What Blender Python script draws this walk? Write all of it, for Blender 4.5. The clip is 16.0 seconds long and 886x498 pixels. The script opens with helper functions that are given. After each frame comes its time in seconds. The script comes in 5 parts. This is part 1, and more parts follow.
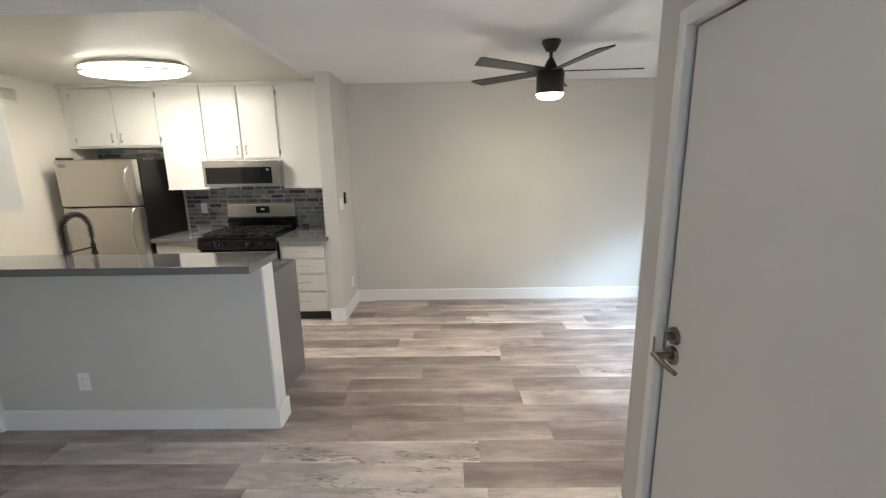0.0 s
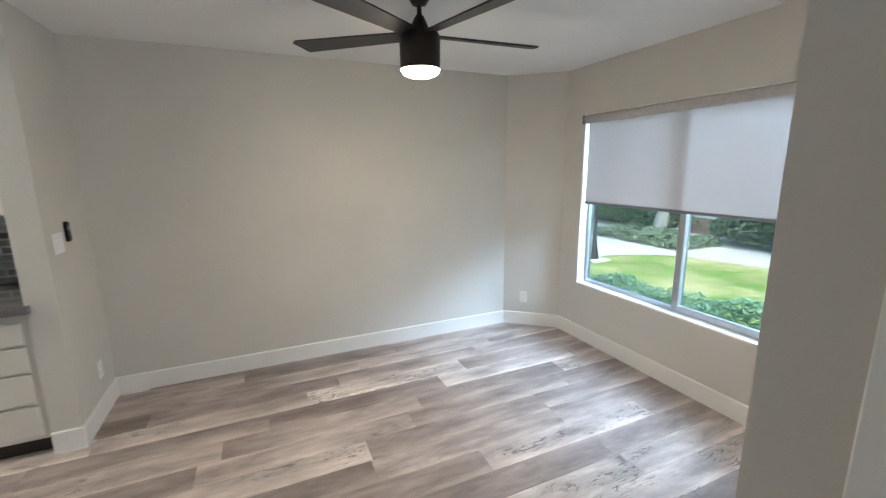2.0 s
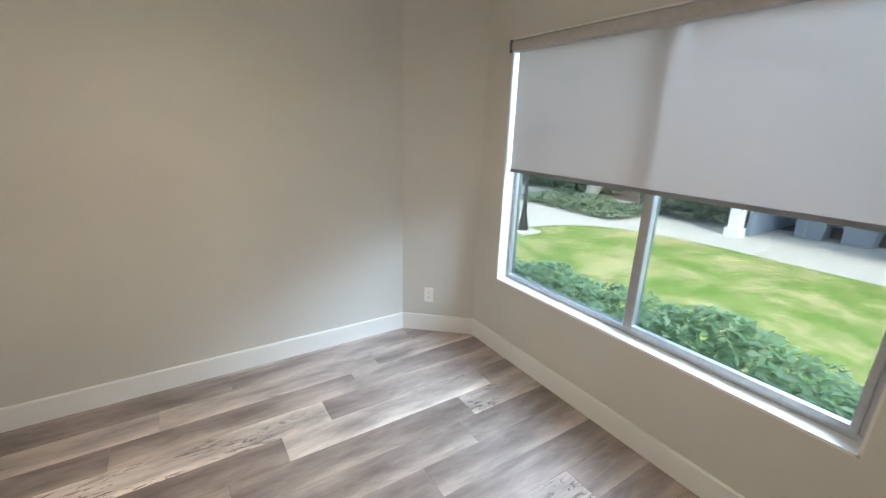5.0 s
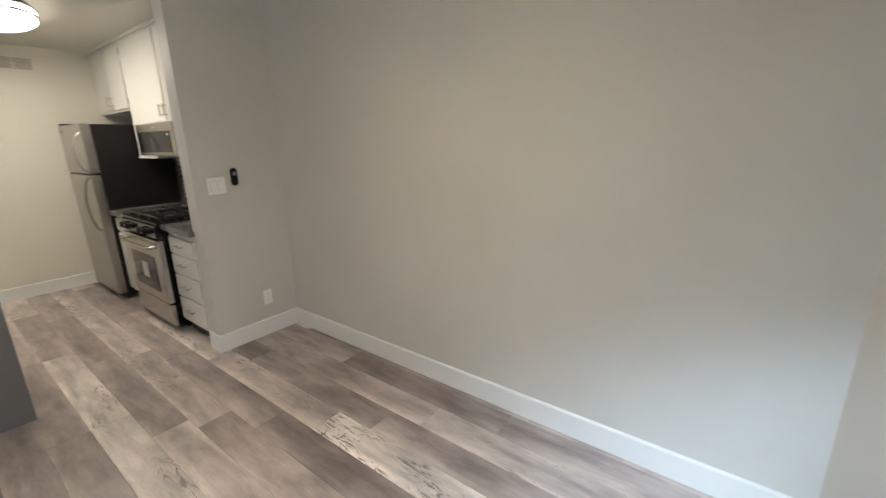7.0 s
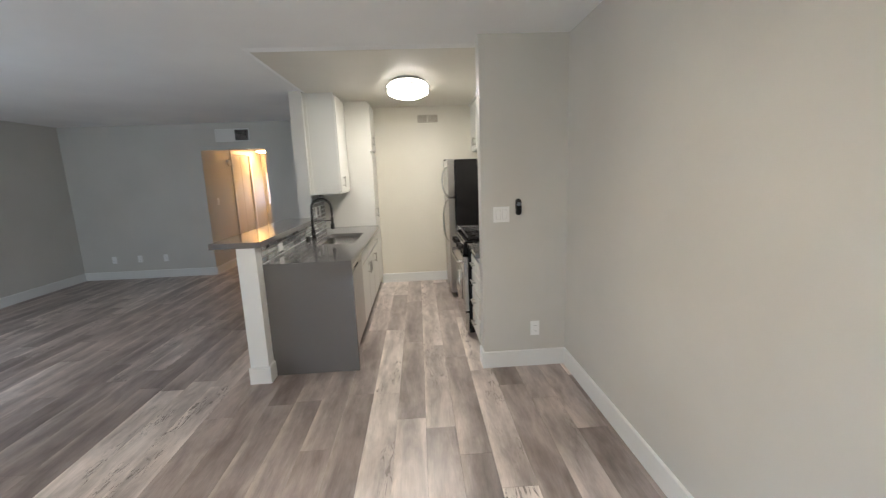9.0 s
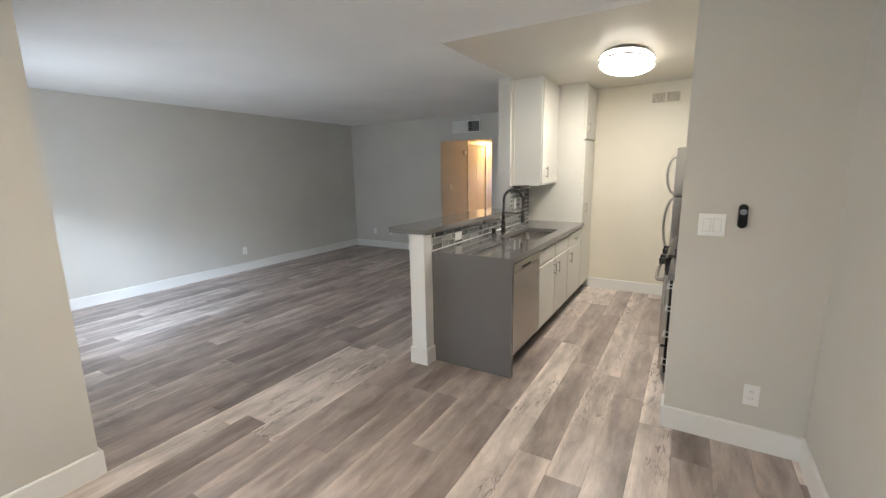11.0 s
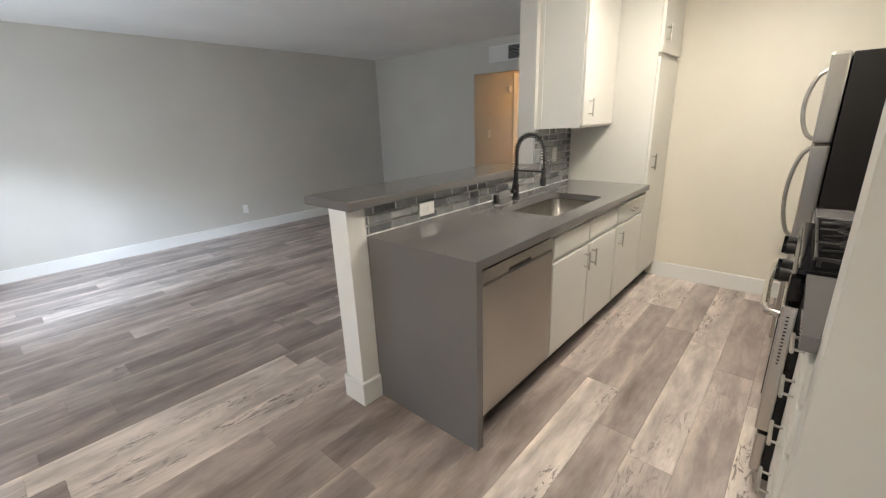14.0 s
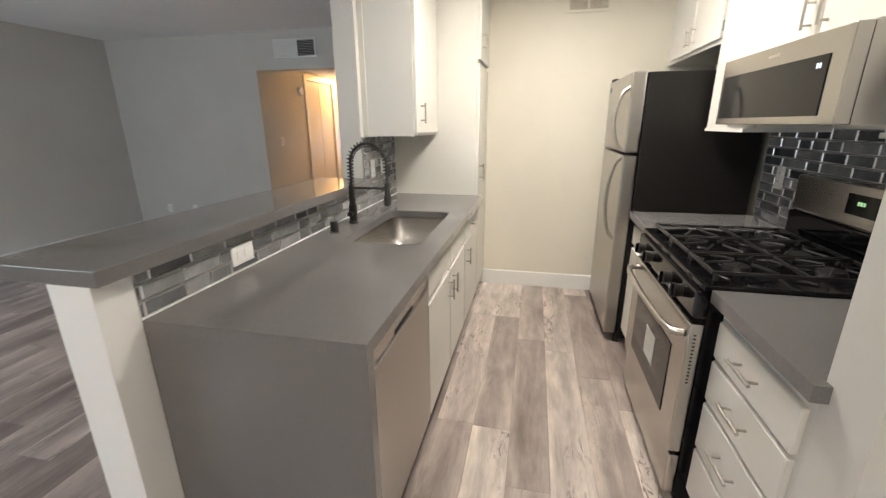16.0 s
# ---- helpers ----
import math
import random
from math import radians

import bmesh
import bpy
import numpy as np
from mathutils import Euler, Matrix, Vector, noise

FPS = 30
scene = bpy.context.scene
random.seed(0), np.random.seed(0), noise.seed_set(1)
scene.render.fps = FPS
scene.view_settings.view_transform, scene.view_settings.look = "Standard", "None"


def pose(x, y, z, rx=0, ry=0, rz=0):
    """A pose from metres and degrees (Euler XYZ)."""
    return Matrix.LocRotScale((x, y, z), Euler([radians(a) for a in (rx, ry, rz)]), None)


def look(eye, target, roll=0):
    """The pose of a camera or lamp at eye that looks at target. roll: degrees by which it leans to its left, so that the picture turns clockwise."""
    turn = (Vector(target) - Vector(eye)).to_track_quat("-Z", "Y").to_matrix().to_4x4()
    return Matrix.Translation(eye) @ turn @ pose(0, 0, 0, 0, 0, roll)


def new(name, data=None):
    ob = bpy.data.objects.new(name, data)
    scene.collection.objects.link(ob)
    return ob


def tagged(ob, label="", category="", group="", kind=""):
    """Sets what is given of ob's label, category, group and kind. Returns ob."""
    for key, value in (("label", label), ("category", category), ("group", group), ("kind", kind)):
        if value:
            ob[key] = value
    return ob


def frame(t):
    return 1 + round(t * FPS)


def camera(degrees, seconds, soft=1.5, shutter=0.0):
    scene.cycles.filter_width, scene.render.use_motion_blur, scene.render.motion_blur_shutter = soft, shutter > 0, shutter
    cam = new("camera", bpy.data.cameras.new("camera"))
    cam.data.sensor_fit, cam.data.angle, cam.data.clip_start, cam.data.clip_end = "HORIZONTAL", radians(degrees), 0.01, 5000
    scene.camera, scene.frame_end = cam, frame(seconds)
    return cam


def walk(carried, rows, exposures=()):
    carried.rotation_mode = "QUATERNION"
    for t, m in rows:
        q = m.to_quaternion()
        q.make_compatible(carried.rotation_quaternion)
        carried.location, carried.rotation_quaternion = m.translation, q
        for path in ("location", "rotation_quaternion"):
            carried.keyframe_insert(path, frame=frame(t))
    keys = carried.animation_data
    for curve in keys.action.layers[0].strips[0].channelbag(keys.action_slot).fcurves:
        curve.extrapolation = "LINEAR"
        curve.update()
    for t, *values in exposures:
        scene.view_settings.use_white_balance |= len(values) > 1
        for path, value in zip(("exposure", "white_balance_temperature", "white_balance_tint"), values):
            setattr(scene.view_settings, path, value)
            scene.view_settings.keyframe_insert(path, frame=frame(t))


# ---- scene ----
cam = camera(94.2, 16.0, soft=1.25, shutter=0.25)
PATH = [
    (0, (1.097, 0.819, 1.602), (1.065, 2.776, 1.188), -1.0),
    (0.5, (1.084, 1.143, 1.607), (1.169, 3.099, 1.198), -0.3),
    (1, (1.087, 1.468, 1.584), (1.334, 3.412, 1.186), -0.1),
    (1.5, (1.066, 1.778, 1.593), (1.566, 3.675, 1.202), -0.6),
    (2, (1.06, 2.007, 1.602), (1.859, 3.798, 1.213), -0.6),
    (2.5, (1.173, 2.21, 1.591), (2.239, 3.864, 1.237), 0.2),
    (3, (1.292, 2.375, 1.594), (2.572, 3.878, 1.276), 0.5),
    (3.2, (1.338, 2.431, 1.6), (2.686, 3.876, 1.294), 0.6),
    (5.3, (2.048, 3.02, 1.522), (2.914, 4.703, 0.877), 1.1),
    (5.5, (2.129, 3.13, 1.509), (2.8, 4.886, 0.826), 0.7),
    (6, (2.457, 3.327, 1.51), (2.438, 5.188, 0.778), -1.4),
    (6.5, (2.683, 3.469, 1.539), (2.017, 5.232, 0.87), -0.9),
    (7, (2.969, 3.702, 1.478), (1.785, 5.229, 0.96), -1.3),
    (7.5, (3.111, 3.978, 1.514), (1.531, 5.133, 1.098), -0.8),
    (8, (3.145, 4.118, 1.547), (1.347, 4.911, 1.171), -1.2),
    (8.5, (3.118, 4.235, 1.517), (1.201, 4.686, 1.164), -2.0),
    (9, (3.001, 4.405, 1.506), (1.036, 4.512, 1.15), -2.2),
    (9.5, (2.926, 4.581, 1.502), (0.971, 4.351, 1.148), -2.1),
    (10, (2.872, 4.759, 1.526), (0.981, 4.22, 1.159), -1.9),
    (10.2, (2.841, 4.797, 1.522), (0.987, 4.142, 1.155), -1.7),
    (12.3, (1.879, 4.975, 1.476), (0.427, 3.666, 1.055), -1.9),
    (12.5, (1.799, 4.97, 1.474), (0.369, 3.641, 1.039), -2.3),
    (13, (1.556, 4.894, 1.455), (0.132, 3.575, 0.973), -2.6),
    (13.5, (1.326, 4.819, 1.433), (-0.094, 3.52, 0.889), -2.1),
    (14, (1.108, 4.768, 1.414), (-0.319, 3.499, 0.82), -2.0),
    (14.5, (0.988, 4.689, 1.384), (-0.501, 3.51, 0.76), -1.7),
    (15, (0.902, 4.535, 1.367), (-0.713, 3.531, 0.749), -1.3),
    (15.5, (0.854, 4.391, 1.387), (-0.903, 3.646, 0.788), -0.8),
    (16, (0.743, 4.247, 1.404), (-1.127, 3.839, 0.824), -0.4),
]
walk(cam, [(t, look(eye, target, roll)) for t, eye, target, roll in PATH], exposures=[(0, 3.65, 6050, 10), (0.8, 3.45, 5970, 10), (2, 3.3, 5950, 10), (3.2, 3.29, 6450, 10), (5.3, 2.98, 6450, 11), (6, 2.9, 6600, 11), (6.5, 3.05, 6300, 10), (7.5, 3.18, 6250, 10), (8.5, 3.45, 5900, 10), (9.5, 3.55, 5900, 10), (10.2, 3.65, 5950, 10), (12.3, 3.6, 6300, 11), (14, 3.7, 6200, 11), (16, 3.82, 6100, 12)])


# ---- world, sun, large lights ----
world = bpy.data.worlds.new("sky")
scene.world = world
world.use_nodes = True
wn = world.node_tree
sky = wn.nodes.new("ShaderNodeTexSky")
sky.sky_type, sky.sun_disc = "NISHITA", False
sky.sun_elevation, sky.sun_rotation = radians(55), radians(200)
sky.air_density, sky.dust_density = 1.0, 2.0
wn.links.new(sky.outputs[0], wn.nodes["Background"].inputs[0])
wn.nodes["Background"].inputs[1].default_value = 0.2
sun = new("sun", bpy.data.lights.new("sun", "SUN"))
sun.data.energy, sun.data.angle, sun.data.color = 1.0, radians(10), (1, 0.96, 0.9)
sun.matrix_world = look((20, -20, 30), (20 + 0.2, -20 + 0.54, 29.18))

# daylight in the opening of the living room window
lamp = new("living_window_daylight", bpy.data.lights.new("living_window_daylight", "AREA"))
lamp.data.shape, lamp.data.size, lamp.data.size_y = "RECTANGLE", 0.85, 0.75
lamp.data.energy, lamp.data.color = 2.6, (0.88, 0.94, 1.0)
lamp.matrix_world = look((1.93, 0.25, 0.98), (0.5, 0.6, 1.6))

# sky light slanting in through the living room window
lamp = new("living_sky_daylight", bpy.data.lights.new("living_sky_daylight", "AREA"))
lamp.data.shape, lamp.data.size, lamp.data.size_y = "RECTANGLE", 0.9, 0.4
lamp.data.energy, lamp.data.color = 9.0, (0.82, 0.89, 1.0)
lamp.matrix_world = look((2.95, 1.7, 1.75), (0.3, -1.1, 0.9))

# daylight falling in from the sky above the dining window
lamp = new("dining_window_daylight", bpy.data.lights.new("dining_window_daylight", "AREA"))
lamp.data.shape, lamp.data.size, lamp.data.size_y = "RECTANGLE", 3.0, 1.0
lamp.data.energy, lamp.data.color = 46, (0.62, 0.81, 1.0)
lamp.matrix_world = look((5.5, 2.7, 2.8), (2.9, 5.1, 0.7))

# ---- materials ----
def mat(name):
    m = bpy.data.materials.new(name)
    m.use_nodes = True
    return m, m.node_tree, m.node_tree.nodes["Principled BSDF"]


def ramp(nt, fac, stops):
    r = nt.nodes.new("ShaderNodeValToRGB")
    e = r.color_ramp.elements
    while len(e) < len(stops):
        e.new(0.5)
    for k, (p, c) in zip(e, stops):
        k.position, k.color = p, (*c, 1)
    nt.links.new(fac, r.inputs[0])
    return r.outputs[0]


def mixc(nt, fac, a, b, mode="MIX"):
    m = nt.nodes.new("ShaderNodeMix")
    m.data_type, m.blend_type = "RGBA", mode
    for sock, v in ((m.inputs[0], fac), (m.inputs[6], a), (m.inputs[7], b)):
        if hasattr(v, "is_linked"):
            nt.links.new(v, sock)
        elif isinstance(v, tuple):
            sock.default_value = (*v, 1)
        else:
            sock.default_value = v
    return m.outputs[2]


def tex_noise(nt, scale, detail=3, vec=None, rough=0.5, dist=0.0):
    n = nt.nodes.new("ShaderNodeTexNoise")
    n.inputs["Scale"].default_value, n.inputs["Detail"].default_value = scale, detail
    n.inputs["Roughness"].default_value, n.inputs["Distortion"].default_value = rough, dist
    if vec is None:
        vec = coords(nt)
    nt.links.new(vec, n.inputs["Vector"])
    return n.outputs[0]


def coords(nt, which="Object", scale=None, shift=None):
    c = nt.nodes.new("ShaderNodeTexCoord").outputs[which]
    if scale is None and shift is None:
        return c
    m = nt.nodes.new("ShaderNodeMapping")
    nt.links.new(c, m.inputs[0])
    if scale:
        m.inputs["Scale"].default_value = scale
    if shift is not None:
        nt.links.new(shift, m.inputs["Location"])
    return m.outputs[0]


def bump(nt, bsdf, height, strength, distance):
    b = nt.nodes.new("ShaderNodeBump")
    b.inputs["Strength"].default_value, b.inputs["Distance"].default_value = strength, distance
    nt.links.new(height, b.inputs["Height"])
    nt.links.new(b.outputs[0], bsdf.inputs["Normal"])


def painted(name, col, rough=0.6, scale=220, strength=0.15, vary=0.04):
    """Rolled paint: faint orange peel and a slow drift in tone."""
    m, nt, b = mat(name)
    lo, hi = (tuple(c * (1 - vary) for c in col), tuple(min(1, c * (1 + vary)) for c in col))
    nt.links.new(ramp(nt, tex_noise(nt, 1.3, 4), [(0.3, lo), (0.7, hi)]), b.inputs["Base Color"])
    b.inputs["Roughness"].default_value = rough
    bump(nt, b, tex_noise(nt, scale, 2), strength, 0.002)
    return m


def plain(name, col, rough=0.5, metal=0.0, coat=0.0):
    m, nt, b = mat(name)
    nt.links.new(ramp(nt, tex_noise(nt, 35, 3), [(0.3, tuple(c * 0.93 for c in col)), (0.7, tuple(min(1, c * 1.06) for c in col))]), b.inputs["Base Color"])
    b.inputs["Roughness"].default_value, b.inputs["Metallic"].default_value = rough, metal
    b.inputs["Coat Weight"].default_value = coat
    return m


def glowing(name, col, strength):
    m, nt, b = mat(name)
    b.inputs["Base Color"].default_value = (0.9, 0.9, 0.88, 1)
    b.inputs["Emission Color"].default_value = (*col, 1)
    b.inputs["Emission Strength"].default_value = strength
    return m


def brushed(name, col, rough, axis):
    """Brushed stainless steel, grain along one axis."""
    m, nt, b = mat(name)
    sc = [260.0, 260.0, 260.0]
    sc[axis] = 3.0
    g = tex_noise(nt, 1.0, 3, coords(nt, scale=sc))
    nt.links.new(ramp(nt, g, [(0.3, tuple(c * 0.99 for c in col)), (0.7, col)]), b.inputs["Base Color"])
    nt.links.new(ramp(nt, g, [(0.2, (rough - 0.01,) * 3), (0.8, (rough + 0.015,) * 3)]), b.inputs["Roughness"])
    b.inputs["Metallic"].default_value = 1.0
    bump(nt, b, g, 0.006, 0.0003)
    return m


def plank_material():
    """Vinyl plank: each board its own tone, long grain, knots and cracks."""
    m, nt, b = mat("vinyl_plank")
    info = nt.nodes.new("ShaderNodeObjectInfo")
    big = nt.nodes.new("ShaderNodeMath")
    big.operation = "MULTIPLY"
    big.inputs[1].default_value = 97.0
    nt.links.new(info.outputs["Random"], big.inputs[0])
    tone = ramp(nt, info.outputs["Random"], [(0.0, (0.265, 0.224, 0.209)), (0.2, (0.41, 0.355, 0.332)), (0.42, (0.31, 0.264, 0.247)), (0.62, (0.46, 0.404, 0.378)), (0.82, (0.61, 0.553, 0.516)), (1.0, (0.36, 0.308, 0.287))])
    v = coords(nt, scale=(1.2, 5.2, 1.0), shift=big.outputs[0])
    grain = tex_noise(nt, 1.9, 6, v, 0.62, 0.35)
    fine = tex_noise(nt, 9.0, 5, coords(nt, scale=(1.0, 16.0, 1.0), shift=big.outputs[0]), 0.7)
    c = mixc(nt, 1.0, tone, ramp(nt, grain, [(0.3, (0.66, 0.64, 0.63)), (0.45, (0.9, 0.89, 0.88)), (0.55, (1.1, 1.09, 1.08)), (0.7, (1.34, 1.33, 1.32))]), "MULTIPLY")
    c = mixc(nt, 0.5, c, ramp(nt, fine, [(0.3, (0.78, 0.77, 0.76)), (0.65, (1.1, 1.1, 1.1))]), "MULTIPLY")
    c = mixc(nt, 1.0, c, ramp(nt, tex_noise(nt, 1.5, 4, coords(nt, scale=(1.0, 2.2, 1.0), shift=big.outputs[0]), 0.6), [(0.32, (0.68, 0.67, 0.67)), (0.5, (1.0, 1.0, 1.0)), (0.68, (1.25, 1.25, 1.25))]), "MULTIPLY")
    patch = tex_noise(nt, 1.6, 3, coords(nt, scale=(1.0, 2.6, 1.0), shift=big.outputs[0]), 0.5, 0.4)
    cracks = tex_noise(nt, 5.5, 5, coords(nt, scale=(1.0, 4.6, 1.0), shift=big.outputs[0]), 0.7, 2.6)
    mask = nt.nodes.new("ShaderNodeMath")
    mask.operation = "MULTIPLY"
    nt.links.new(ramp(nt, cracks, [(0.425, (1, 1, 1)), (0.455, (0, 0, 0))]), mask.inputs[0])
    nt.links.new(ramp(nt, patch, [(0.5, (0, 0, 0)), (0.58, (0.8, 0.8, 0.8))]), mask.inputs[1])
    # only the paler boards are cracked
    some = nt.nodes.new("ShaderNodeMath")
    some.operation = "MULTIPLY"
    nt.links.new(mask.outputs[0], some.inputs[0])
    nt.links.new(ramp(nt, info.outputs["Random"], [(0.5, (0.12, 0.12, 0.12)), (0.62, (1, 1, 1)), (0.92, (1, 1, 1)), (0.97, (0.12, 0.12, 0.12))]), some.inputs[1])
    tc, sep = nt.nodes.new("ShaderNodeTexCoord"), nt.nodes.new("ShaderNodeSeparateXYZ")
    nt.links.new(tc.outputs["Object"], sep.inputs[0])
    across, wobble = nt.nodes.new("ShaderNodeMath"), nt.nodes.new("ShaderNodeMath")
    across.operation = wobble.operation = "MULTIPLY_ADD"
    nt.links.new(sep.outputs[1], across.inputs[0])
    across.inputs[1].default_value, across.inputs[2].default_value = 5.59, -0.28
    nt.links.new(tex_noise(nt, 1.3, 4, coords(nt, scale=(1.0, 1.5, 1.0), shift=big.outputs[0]), 0.6), wobble.inputs[0])
    wobble.inputs[1].default_value = 0.56
    nt.links.new(across.outputs[0], wobble.inputs[2])
    # pale sapwood streak along one long edge, darker heart along the other
    streak = ramp(nt, wobble.outputs[0], [(0.0, (1.26, 1.26, 1.23)), (0.12, (1.17, 1.17, 1.15)), (0.24, (1.0, 1.0, 1.0)), (0.6, (0.9, 0.89, 0.885)), (1.0, (1.04, 1.04, 1.04))])
    c = mixc(nt, 1.0, c, streak, "MULTIPLY")
    c = mixc(nt, some.outputs[0], c, (0.13, 0.105, 0.095))
    nt.links.new(c, b.inputs["Base Color"])
    nt.links.new(ramp(nt, fine, [(0.2, (0.3, 0.3, 0.3)), (0.8, (0.42, 0.42, 0.42))]), b.inputs["Roughness"])
    bump(nt, b, fine, 0.18, 0.0012)
    return m


def tile_material():
    """Glass and stone mosaic in grey, blue grey and silver."""
    m, nt, b = mat("mosaic_tile")
    info = nt.nodes.new("ShaderNodeObjectInfo")
    tone = ramp(nt, info.outputs["Random"], [(0.0, (0.09, 0.095, 0.102)), (0.25, (0.15, 0.157, 0.165)), (0.45, (0.21, 0.216, 0.222)), (0.65, (0.28, 0.286, 0.29)), (0.85, (0.38, 0.386, 0.386)), (1.0, (0.12, 0.13, 0.142))])
    c = mixc(nt, 0.6, tone, ramp(nt, tex_noise(nt, 18, 4, None, 0.6, 1.0), [(0.3, (0.6, 0.6, 0.62)), (0.7, (1.25, 1.25, 1.25))]), "MULTIPLY")
    nt.links.new(c, b.inputs["Base Color"])
    b.inputs["Roughness"].default_value, b.inputs["Coat Weight"].default_value = 0.16, 0.7
    b.inputs["Metallic"].default_value = 0.12
    bump(nt, b, tex_noise(nt, 30, 3), 0.12, 0.003)
    return m


def quartz_material():
    m, nt, b = mat("grey_quartz")
    s1 = tex_noise(nt, 420, 2)
    c = ramp(nt, s1, [(0.3, (0.137, 0.133, 0.132)), (0.55, (0.167, 0.162, 0.16)), (0.75, (0.203, 0.197, 0.194))])
    c = mixc(nt, 0.35, c, ramp(nt, tex_noise(nt, 2.5, 4), [(0.3, (0.85, 0.85, 0.86)), (0.7, (1.1, 1.1, 1.1))]), "MULTIPLY")
    nt.links.new(c, b.inputs["Base Color"])
    b.inputs["Roughness"].default_value = 0.07
    return m


def popcorn_material():
    m, nt, b = mat("textured_ceiling_paint")
    nt.links.new(ramp(nt, tex_noise(nt, 1.1, 4), [(0.3, (0.83, 0.83, 0.825)), (0.7, (0.9, 0.9, 0.89))]), b.inputs["Base Color"])
    b.inputs["Roughness"].default_value = 0.95
    bump(nt, b, tex_noise(nt, 85, 5, None, 0.7), 0.55, 0.008)
    return m


def leafy(name, lo, mid, hi, rough=0.5):
    m, nt, b = mat(name)
    geo = nt.nodes.new("ShaderNodeNewGeometry")
    nt.links.new(ramp(nt, geo.outputs["Random Per Island"], [(0.0, lo), (0.55, mid), (1.0, hi)]), b.inputs["Base Color"])
    b.inputs["Roughness"].default_value = rough
    tl, mx = nt.nodes.new("ShaderNodeBsdfTranslucent"), nt.nodes.new("ShaderNodeMixShader")
    nt.links.new(b.inputs["Base Color"].links[0].from_socket, tl.inputs[0])
    mx.inputs[0].default_value = 0.5
    nt.links.new(b.outputs[0], mx.inputs[1])
    nt.links.new(tl.outputs[0], mx.inputs[2])
    nt.links.new(mx.outputs[0], nt.nodes["Material Output"].inputs[0])
    return m


def lawn_material():
    m, nt, b = mat("lawn_grass")
    c = ramp(nt, tex_noise(nt, 1.1, 9, None, 0.82), [(0.43, (0.15, 0.24, 0.04)), (0.5, (0.24, 0.29, 0.08)), (0.57, (0.42, 0.38, 0.18))])
    c = mixc(nt, 0.7, c, ramp(nt, tex_noise(nt, 60, 4), [(0.3, (0.55, 0.6, 0.5)), (0.7, (1.3, 1.25, 1.2))]), "MULTIPLY")
    nt.links.new(c, b.inputs["Base Color"])
    b.inputs["Roughness"].default_value = 0.9
    bump(nt, b, tex_noise(nt, 120, 4), 0.6, 0.02)
    return m


def concrete_material(name, col):
    m, nt, b = mat(name)
    c = ramp(nt, tex_noise(nt, 3, 6, None, 0.65), [(0.3, tuple(k * 0.82 for k in col)), (0.7, col)])
    nt.links.new(mixc(nt, 0.4, c, ramp(nt, tex_noise(nt, 150, 3), [(0.3, (0.8, 0.8, 0.8)), (0.7, (1.1, 1.1, 1.1))]), "MULTIPLY"), b.inputs["Base Color"])
    b.inputs["Roughness"].default_value = 0.9
    return m


def glass_material():
    m, nt, b = mat("dimmed_window_glass")
    # dark tint holds down the brightness of the view outside
    b.inputs["Base Color"].default_value = (0.26, 0.305, 0.295, 1)
    b.inputs["Transmission Weight"].default_value, b.inputs["Roughness"].default_value, b.inputs["IOR"].default_value = 1.0, 0.0, 1.3
    return m


def shade_material():
    """Sheer roller fabric: mostly diffusing, a little see-through."""
    m, nt, b = mat("roller_shade_fabric")
    out = nt.nodes["Material Output"]
    dif, tl, tr = (nt.nodes.new(k) for k in ("ShaderNodeBsdfDiffuse", "ShaderNodeBsdfTranslucent", "ShaderNodeBsdfTransparent"))
    weave = ramp(nt, tex_noise(nt, 500, 2), [(0.3, (0.56, 0.53, 0.52)), (0.7, (0.66, 0.63, 0.61))])
    nt.links.new(weave, dif.inputs[0])
    nt.links.new(weave, tl.inputs[0])
    a, c = nt.nodes.new("ShaderNodeMixShader"), nt.nodes.new("ShaderNodeMixShader")
    a.inputs[0].default_value = 0.17
    nt.links.new(dif.outputs[0], a.inputs[1])
    nt.links.new(tl.outputs[0], a.inputs[2])
    c.inputs[0].default_value = 0.2
    nt.links.new(a.outputs[0], c.inputs[1])
    nt.links.new(tr.outputs[0], c.inputs[2])
    nt.links.new(c.outputs[0], out.inputs[0])
    return m


M = {}
M["wall"] = painted("greige_wall_paint", (0.61, 0.595, 0.555), 0.55, 160, 0.2)
M["cream"] = painted("cream_kitchen_paint", (0.75, 0.71, 0.61), 0.45, 160, 0.12)
M["kceil"] = painted("cream_ceiling_paint", (0.67, 0.64, 0.57), 0.4, 60, 0.1)
M["ceil"] = popcorn_material()
M["trim"] = painted("white_trim_paint", (0.8, 0.8, 0.78), 0.35, 90, 0.05, 0.02)
M["cab"] = painted("white_cabinet_paint", (0.7, 0.685, 0.635), 0.35, 130, 0.06, 0.03)
M["door"] = painted("white_door_paint", (0.75, 0.73, 0.69), 0.4, 260, 0.25, 0.03)
M["plastic"] = painted("white_plastic", (0.88, 0.88, 0.87), 0.3, 300, 0.01, 0.005)
M["dark"] = plain("dark_gap", (0.015, 0.014, 0.013), 0.8)
M["subfloor"] = plain("dark_underlay", (0.05, 0.042, 0.038), 0.9)
M["grout"] = plain("pale_grey_grout", (0.3, 0.3, 0.3), 0.4)
M["quartz"] = quartz_material()
M["plank"] = plank_material()
M["tile"] = tile_material()
# bright silver stands in for lamp glints along the tile bevels
M["tile_edge"] = plain("tile_bevel_glint", (0.62, 0.62, 0.61), 0.28, 1.0)
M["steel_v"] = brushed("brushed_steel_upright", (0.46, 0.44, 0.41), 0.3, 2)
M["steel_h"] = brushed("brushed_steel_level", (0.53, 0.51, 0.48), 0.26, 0)
